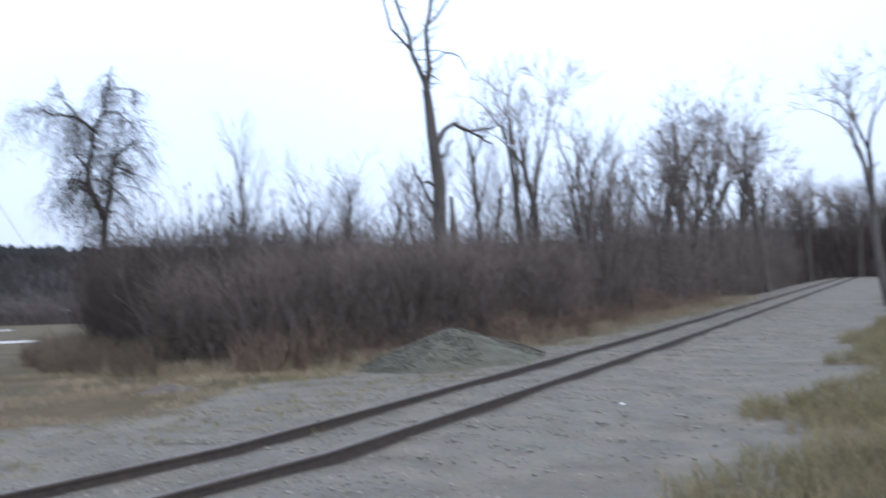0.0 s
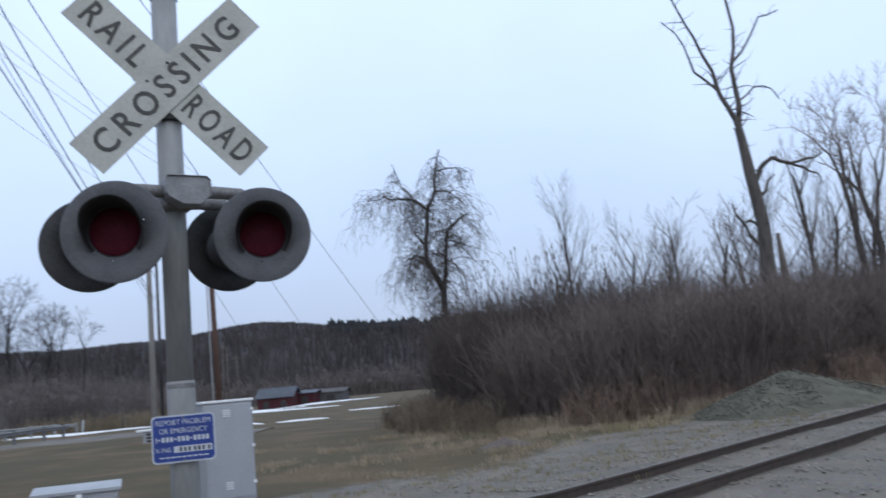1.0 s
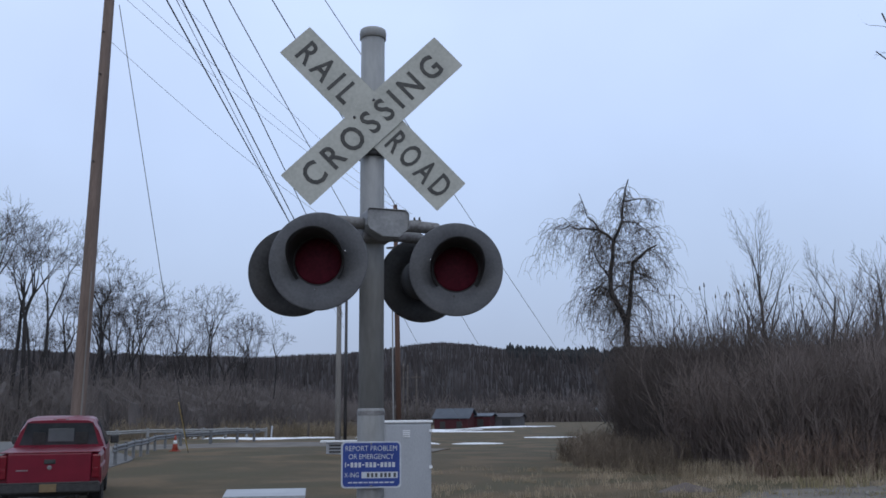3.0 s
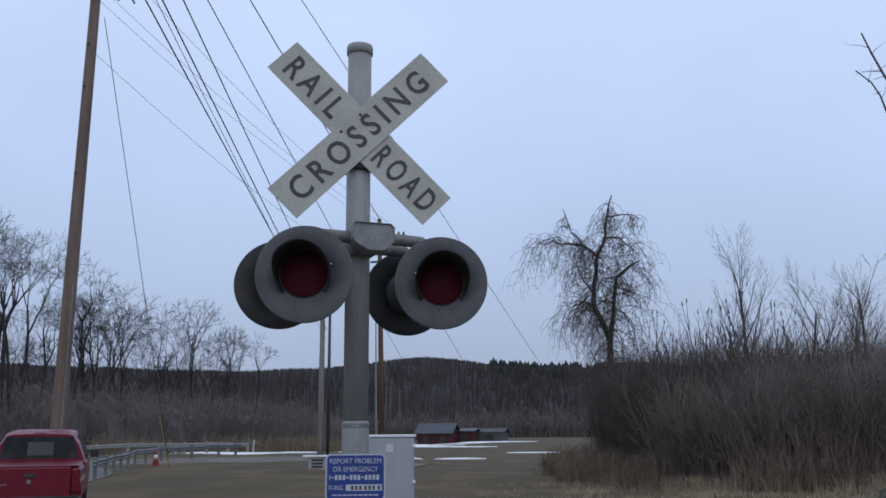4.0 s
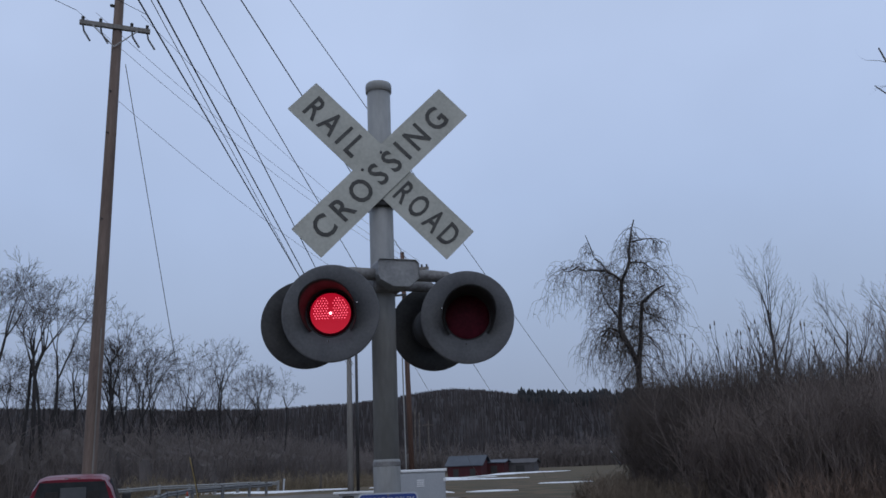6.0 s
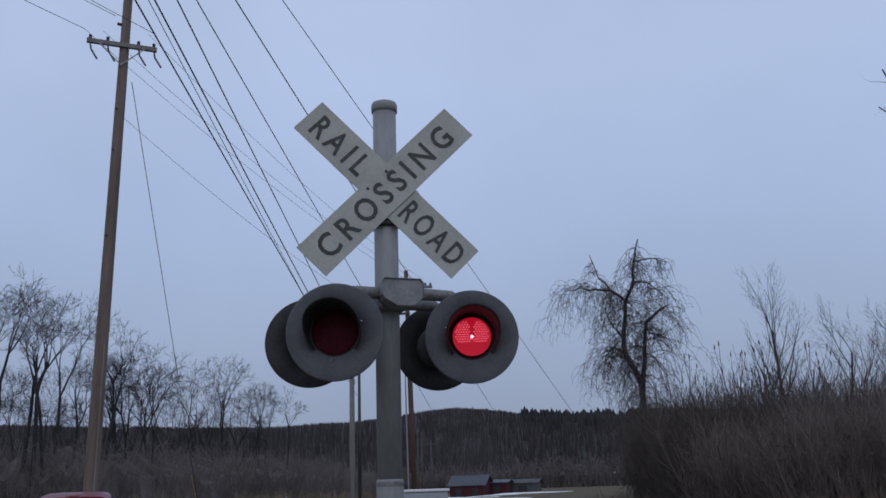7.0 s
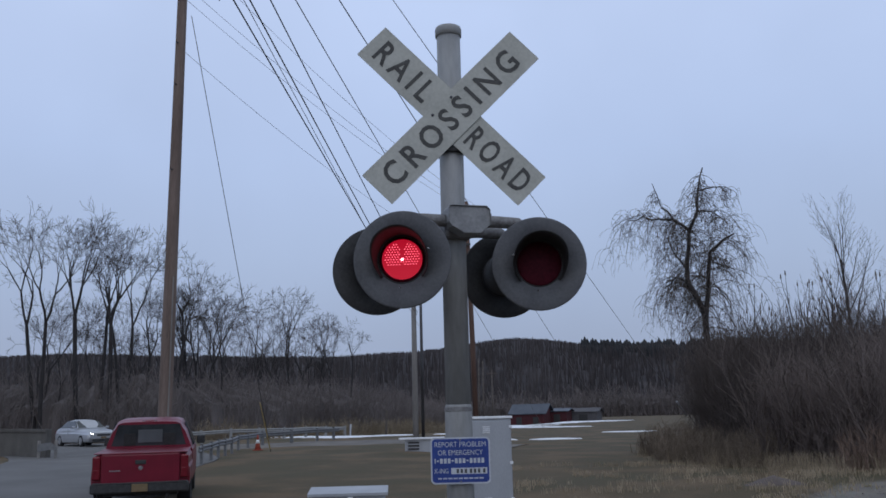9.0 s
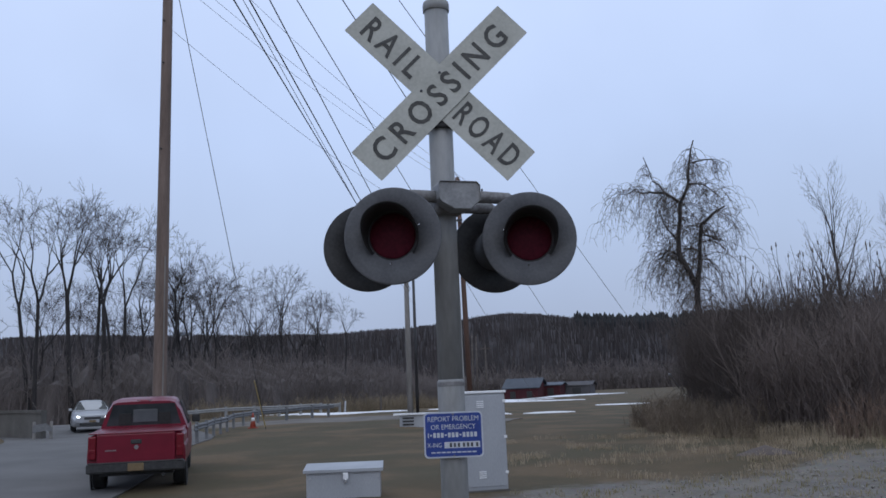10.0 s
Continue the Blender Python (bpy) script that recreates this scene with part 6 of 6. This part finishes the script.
WOODS = [(-110, 54), (-70, 54.5), (-53, 54), (-43, 56), (-36, 63), (-32, 78), (-33, 105), (-44, 150), (-54, 210)]
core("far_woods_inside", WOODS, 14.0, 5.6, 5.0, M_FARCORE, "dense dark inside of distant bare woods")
brush("far_woods", WOODS, 12.0, 7.4, 7500, 12, M_TWIG_FAR, "distant belt of bare grey-brown woods", 0.034, 3, 0.85, 0.15)
brush("valley_woods", [(-150, 250), (-110, 268), (-60, 285), (-20, 292), (30, 290), (80, 270)], 20.0, 11.0, 3200, 14, M_TWIG_FAR, "far bare woods at the foot of the ridge", 0.15, 3, 0.85)
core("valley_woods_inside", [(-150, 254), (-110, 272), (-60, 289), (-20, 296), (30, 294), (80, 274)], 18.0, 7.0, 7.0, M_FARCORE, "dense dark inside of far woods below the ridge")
brush("verge_brush", [(-30, 54), (-25, 58), (-21, 66), (-19, 80)], 3.0, 1.5, 1500, 13, M_STRAW, "pale dry weeds at the foot of the woods", 0.02, 3, 0.8)


def tufts(name, place, count, seed, height, material, label, blades=7):
    """Tufts of grass blades over an area; place(rnd) gives a spot or None."""
    rnd = random.Random(seed)
    segs = []
    made = 0
    while made < count:
        spot = place(rnd)
        if spot is None:
            continue
        made += 1
        x, y = spot
        z = ground_z(x, y)
        for _ in range(blades):
            a, l = rnd.uniform(0, 6.3), rnd.uniform(0.0, 0.6)
            h = height * rnd.uniform(0.5, 1.2)
            bx, by = x + rnd.gauss(0, 0.06), y + rnd.gauss(0, 0.06)
            mx, my = bx + math.cos(a) * l * h * 0.4, by + math.sin(a) * l * h * 0.4
            segs.append((bx, by, z - 0.03, 0.006, mx, my, z + h * 0.65, 0.005))
            segs.append((mx, my, z + h * 0.65, 0.005, mx + math.cos(a) * l * h * 0.7, my + math.sin(a) * l * h * 0.7, z + h, 0.002))
    tagged(meshed(name, sticks_mesh(name, segs, 3), material), label, "grass", kind="stuff")


def on_turf(x0, x1, y0, y1, limit=0.5):
    def place(rnd):
        x, y = rnd.uniform(x0, x1), rnd.uniform(y0, y1)
        if gravel_share(x, y) > limit or np.min(((ROAD_XY - (x, y)) ** 2).sum(axis=1)) < (ROAD_HALF + 0.3) ** 2:
            return None
        return x, y
    return place


def by_hedge(rnd):
    k = rnd.uniform(0, 60)
    line = HEDGE_LINE
    i = min(int(k), len(line) - 2)
    p = line[i].lerp(line[i + 1], k - int(k))
    d = (line[i + 1] - line[i]).normalized()
    o = -abs(rnd.gauss(0, 1.2)) + 0.8
    return p.x - d.y * o, p.y + d.x * o


HEDGE_LINE = along(HEDGE, 0.8)
tufts("straw", by_hedge, 2900, 14, 0.38, M_STRAW, "pale dry grass along the thicket's foot")
def straw_place(rnd):
    spot = on_turf(-5, 11, 17, 30, 0.85)(rnd)
    if spot is None or noise.noise((spot[0] * 0.45, spot[1] * 0.7, 3.0)) + 0.05 * (spot[0] - 1.0) < rnd.uniform(-0.1, 0.25):
        return None
    return spot


tufts("field_straw", straw_place, 1300, 15, 0.13, M_STRAW, "short pale grass at the gravel's edge", 5)
def on_gravel(rnd):
    k = rnd.uniform(24, 62)
    x, y, h = TRACK[int(k)]
    o = -rnd.uniform(1.7, 6.5)
    spot = (x + o * math.cos(h) + rnd.gauss(0, 0.4), y - o * math.sin(h) + rnd.gauss(0, 0.4))
    return spot if noise.noise((spot[0] * 0.5, spot[1] * 0.5, 6.0)) > -0.15 else None


tufts("gravel_weeds", on_gravel, 1300, 21, 0.075, M_BANK, "sparse low weeds growing through gravel", 5)
tufts("bank_grass", on_turf(5, 24, 4, 22, 0.7), 4800, 17, 0.26, M_BANK, "rough yellow-green grass on a bank", 6)


def stones(name, spots, material, label):
    """Loose angular stones joined into one mass."""
    base = np.array([(1, 0, 0), (-1, 0, 0), (0, 1, 0), (0, -1, 0), (0, 0, 1), (0, 0, -1)], dtype=float)
    tri = np.array([(0, 2, 4), (2, 1, 4), (1, 3, 4), (3, 0, 4), (2, 0, 5), (1, 2, 5), (3, 1, 5), (0, 3, 5)])
    rnd = np.random.RandomState(3)
    co, fa = [], []
    for i, (x, y, z, r) in enumerate(spots):
        a = rnd.uniform(0, 6.3)
        rot = np.array([[math.cos(a), -math.sin(a), 0], [math.sin(a), math.cos(a), 0], [0, 0, 1]])
        v = (base * rnd.uniform(0.6, 1.3, (6, 1)) + rnd.uniform(-0.25, 0.25, (6, 3))) @ rot.T * (r * np.array([1, 1, 0.75]))
        co.append(v + (x, y, z))
        fa.append(tri + 6 * i)
    me = bpy.data.meshes.new(name)
    me.from_pydata(np.concatenate(co).tolist(), [], np.concatenate(fa).tolist())
    tagged(meshed(name, me, material), label, "stones", kind="stuff")


def ballast_spots(count, seed):
    rnd = random.Random(seed)
    out = []
    while len(out) < count:
        k = rnd.uniform(20, 75)
        i = int(k)
        x, y, h = TRACK[i]
        o = rnd.gauss(-1.0, 3.2)
        if o < -6 or o > 6 or abs(abs(o) - 0.753) < 0.1:
            continue
        px, py = x + (k - i) * math.sin(h) + o * math.cos(h), y + (k - i) * math.cos(h) - o * math.sin(h)
        out.append((px, py, ground_z(px, py) + 0.005, rnd.uniform(0.012, 0.034)))
    return out


stones("ballast", ballast_spots(26000, 18), M_STONE, "loose grey ballast stones along the track")
rnd0 = random.Random(19)
heap_spots = []
for _ in range(2600):
    f, a = math.sqrt(rnd0.random()), rnd0.uniform(0, 6.28)
    hx, hy = 9.7 + 2.45 * f * math.cos(a), 22.2 + 2.05 * f * math.sin(a)
    heap_spots.append((hx, hy, ground_z(hx, hy) + 0.98 * (1 - f) ** 0.8 * (1 - 0.15 * f) + 0.0, rnd0.uniform(0.015, 0.042)))
stones("mound_stones", heap_spots, M_MOUND_STONE, "loose stones covering a gravel heap")
for sx, sy in ((2.25, 11.9), (9.0, 13.4)):
    p = heap("pale_litter", sx, sy, 0.09, 0.05, 0.06, M_WHITE, "small white scrap lying on ballast", "litter", sx)


# ---------------------------------------------------------------- far hills
def hills():
    """Wooded ridges all round the valley, with trees standing on their crest."""
    rnd = random.Random(33)
    bm = bmesh.new()
    rows = []
    spikes = []
    for k in range(0, 361):
        az = radians(k)
        n1 = noise.noise((math.cos(az) * 3, math.sin(az) * 3, 2.0))
        n2 = noise.noise((math.cos(az) * 14, math.sin(az) * 14, 5.0))
        bump = 7.5 * math.exp(-((((k + 180) % 360) - 180 + 10.5) / 5.0) ** 2)
        top = 36 + 4 * n1 + 1.2 * n2 + bump
        row = []
        for r, f in ((330, -0.05), (380, 0.15), (430, 0.5), (480, 0.82), (520, 1.0), (600, 0.9)):
            row.append(bm.verts.new((r * math.sin(az), r * math.cos(az), top * f)))
        rows.append(row)
    for a, b in zip(rows, rows[1:]):
        for k in range(5):
            bm.faces.new((a[k], b[k], b[k + 1], a[k + 1]))
    bmesh.ops.recalc_face_normals(bm, faces=bm.faces)
    tagged(part("hills", bm, M_HILL, smooth=True), "dark wooded ridge on the horizon", "hills", kind="structure")
    segs = []
    stand = []
    for _ in range(26000):
        k = rnd.uniform(-62, 52)
        az = radians(k)
        crest = rnd.random() < 0.3
        r = rnd.uniform(505, 535) if crest else rnd.uniform(345, 510)
        z = rows_top(k) * float(np.interp(r, [330, 380, 430, 480, 520, 600], [-0.05, 0.15, 0.5, 0.82, 1.0, 0.9]))
        pine = rnd.random() < (0.45 if -6.5 < k < 4 and r > 470 else 0.0)
        h = rnd.uniform(1.6, 5.0) if pine and crest else rnd.uniform(0.4, 1.3) if crest else min(rnd.uniform(4.0, 9.0), 0.8 + 0.14 * (510 - r))
        x, y = r * math.sin(az), r * math.cos(az)
        if pine:
            segs.append((x, y, z - 1, h * 0.26, x, y, z + h * 0.55, h * 0.22))
            segs.append((x, y, z + h * 0.55, h * 0.22, x + rnd.gauss(0, 0.3), y, z + h, 0.15))
        else:
            w = rnd.uniform(0.15, 0.5)
            stand.append((x, y, z - 1, w, x + rnd.gauss(0, 0.5), y, z + h, 0.3 * w))
    tagged(meshed("hill_pines", sticks_mesh("hill_pines", segs, 5), M_PINE), "dark conifers on the far ridge", "woods", kind="stuff")
    tagged(meshed("hill_woods", sticks_mesh("hill_woods", stand, 5), M_HILLWOOD), "grey-brown bare trees covering the far ridge", "woods", kind="stuff")


def rows_top(k):
    az = radians(k)
    n1 = noise.noise((math.cos(az) * 3, math.sin(az) * 3, 2.0))
    n2 = noise.noise((math.cos(az) * 14, math.sin(az) * 14, 5.0))
    return 36 + 4 * n1 + 1.2 * n2 + 7.5 * math.exp(-((((k + 180) % 360) - 180 + 10.5) / 5.0) ** 2)


hills()


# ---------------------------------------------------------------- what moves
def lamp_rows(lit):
    """Turn of the added lamp insert, in place of switching its light: its diodes face the front while lit, its dark
    back otherwise.
    """
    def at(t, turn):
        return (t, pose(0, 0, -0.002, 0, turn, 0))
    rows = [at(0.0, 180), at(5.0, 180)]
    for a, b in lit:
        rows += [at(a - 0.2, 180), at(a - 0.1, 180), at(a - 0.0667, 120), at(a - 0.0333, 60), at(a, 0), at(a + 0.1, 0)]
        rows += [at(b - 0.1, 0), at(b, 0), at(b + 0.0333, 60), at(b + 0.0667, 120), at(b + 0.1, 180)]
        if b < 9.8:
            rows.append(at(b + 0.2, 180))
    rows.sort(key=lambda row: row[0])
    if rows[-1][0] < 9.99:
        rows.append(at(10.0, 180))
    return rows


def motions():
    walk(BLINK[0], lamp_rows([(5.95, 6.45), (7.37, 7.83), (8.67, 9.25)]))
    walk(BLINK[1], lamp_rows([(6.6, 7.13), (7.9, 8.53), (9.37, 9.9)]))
    rows = []
    for t, x, y, h in ((0.0, -92, 45.6, 90), (6.0, -50.5, 47.6, 92), (7.4, -40.4, 48.0, 99), (8.0, -36.3, 47.0, 106), (8.5, -33.5, 45.5, 112), (9.0, -31.1, 43.9, 120), (9.5, -28.9, 41.5, 132), (10.0, -26.7, 38.7, 142)):
        rows.append((t, pose(x, y, ground_z(x, y) + 0.05, 0, 0, 180 - h)))
    walk(CAR, rows)


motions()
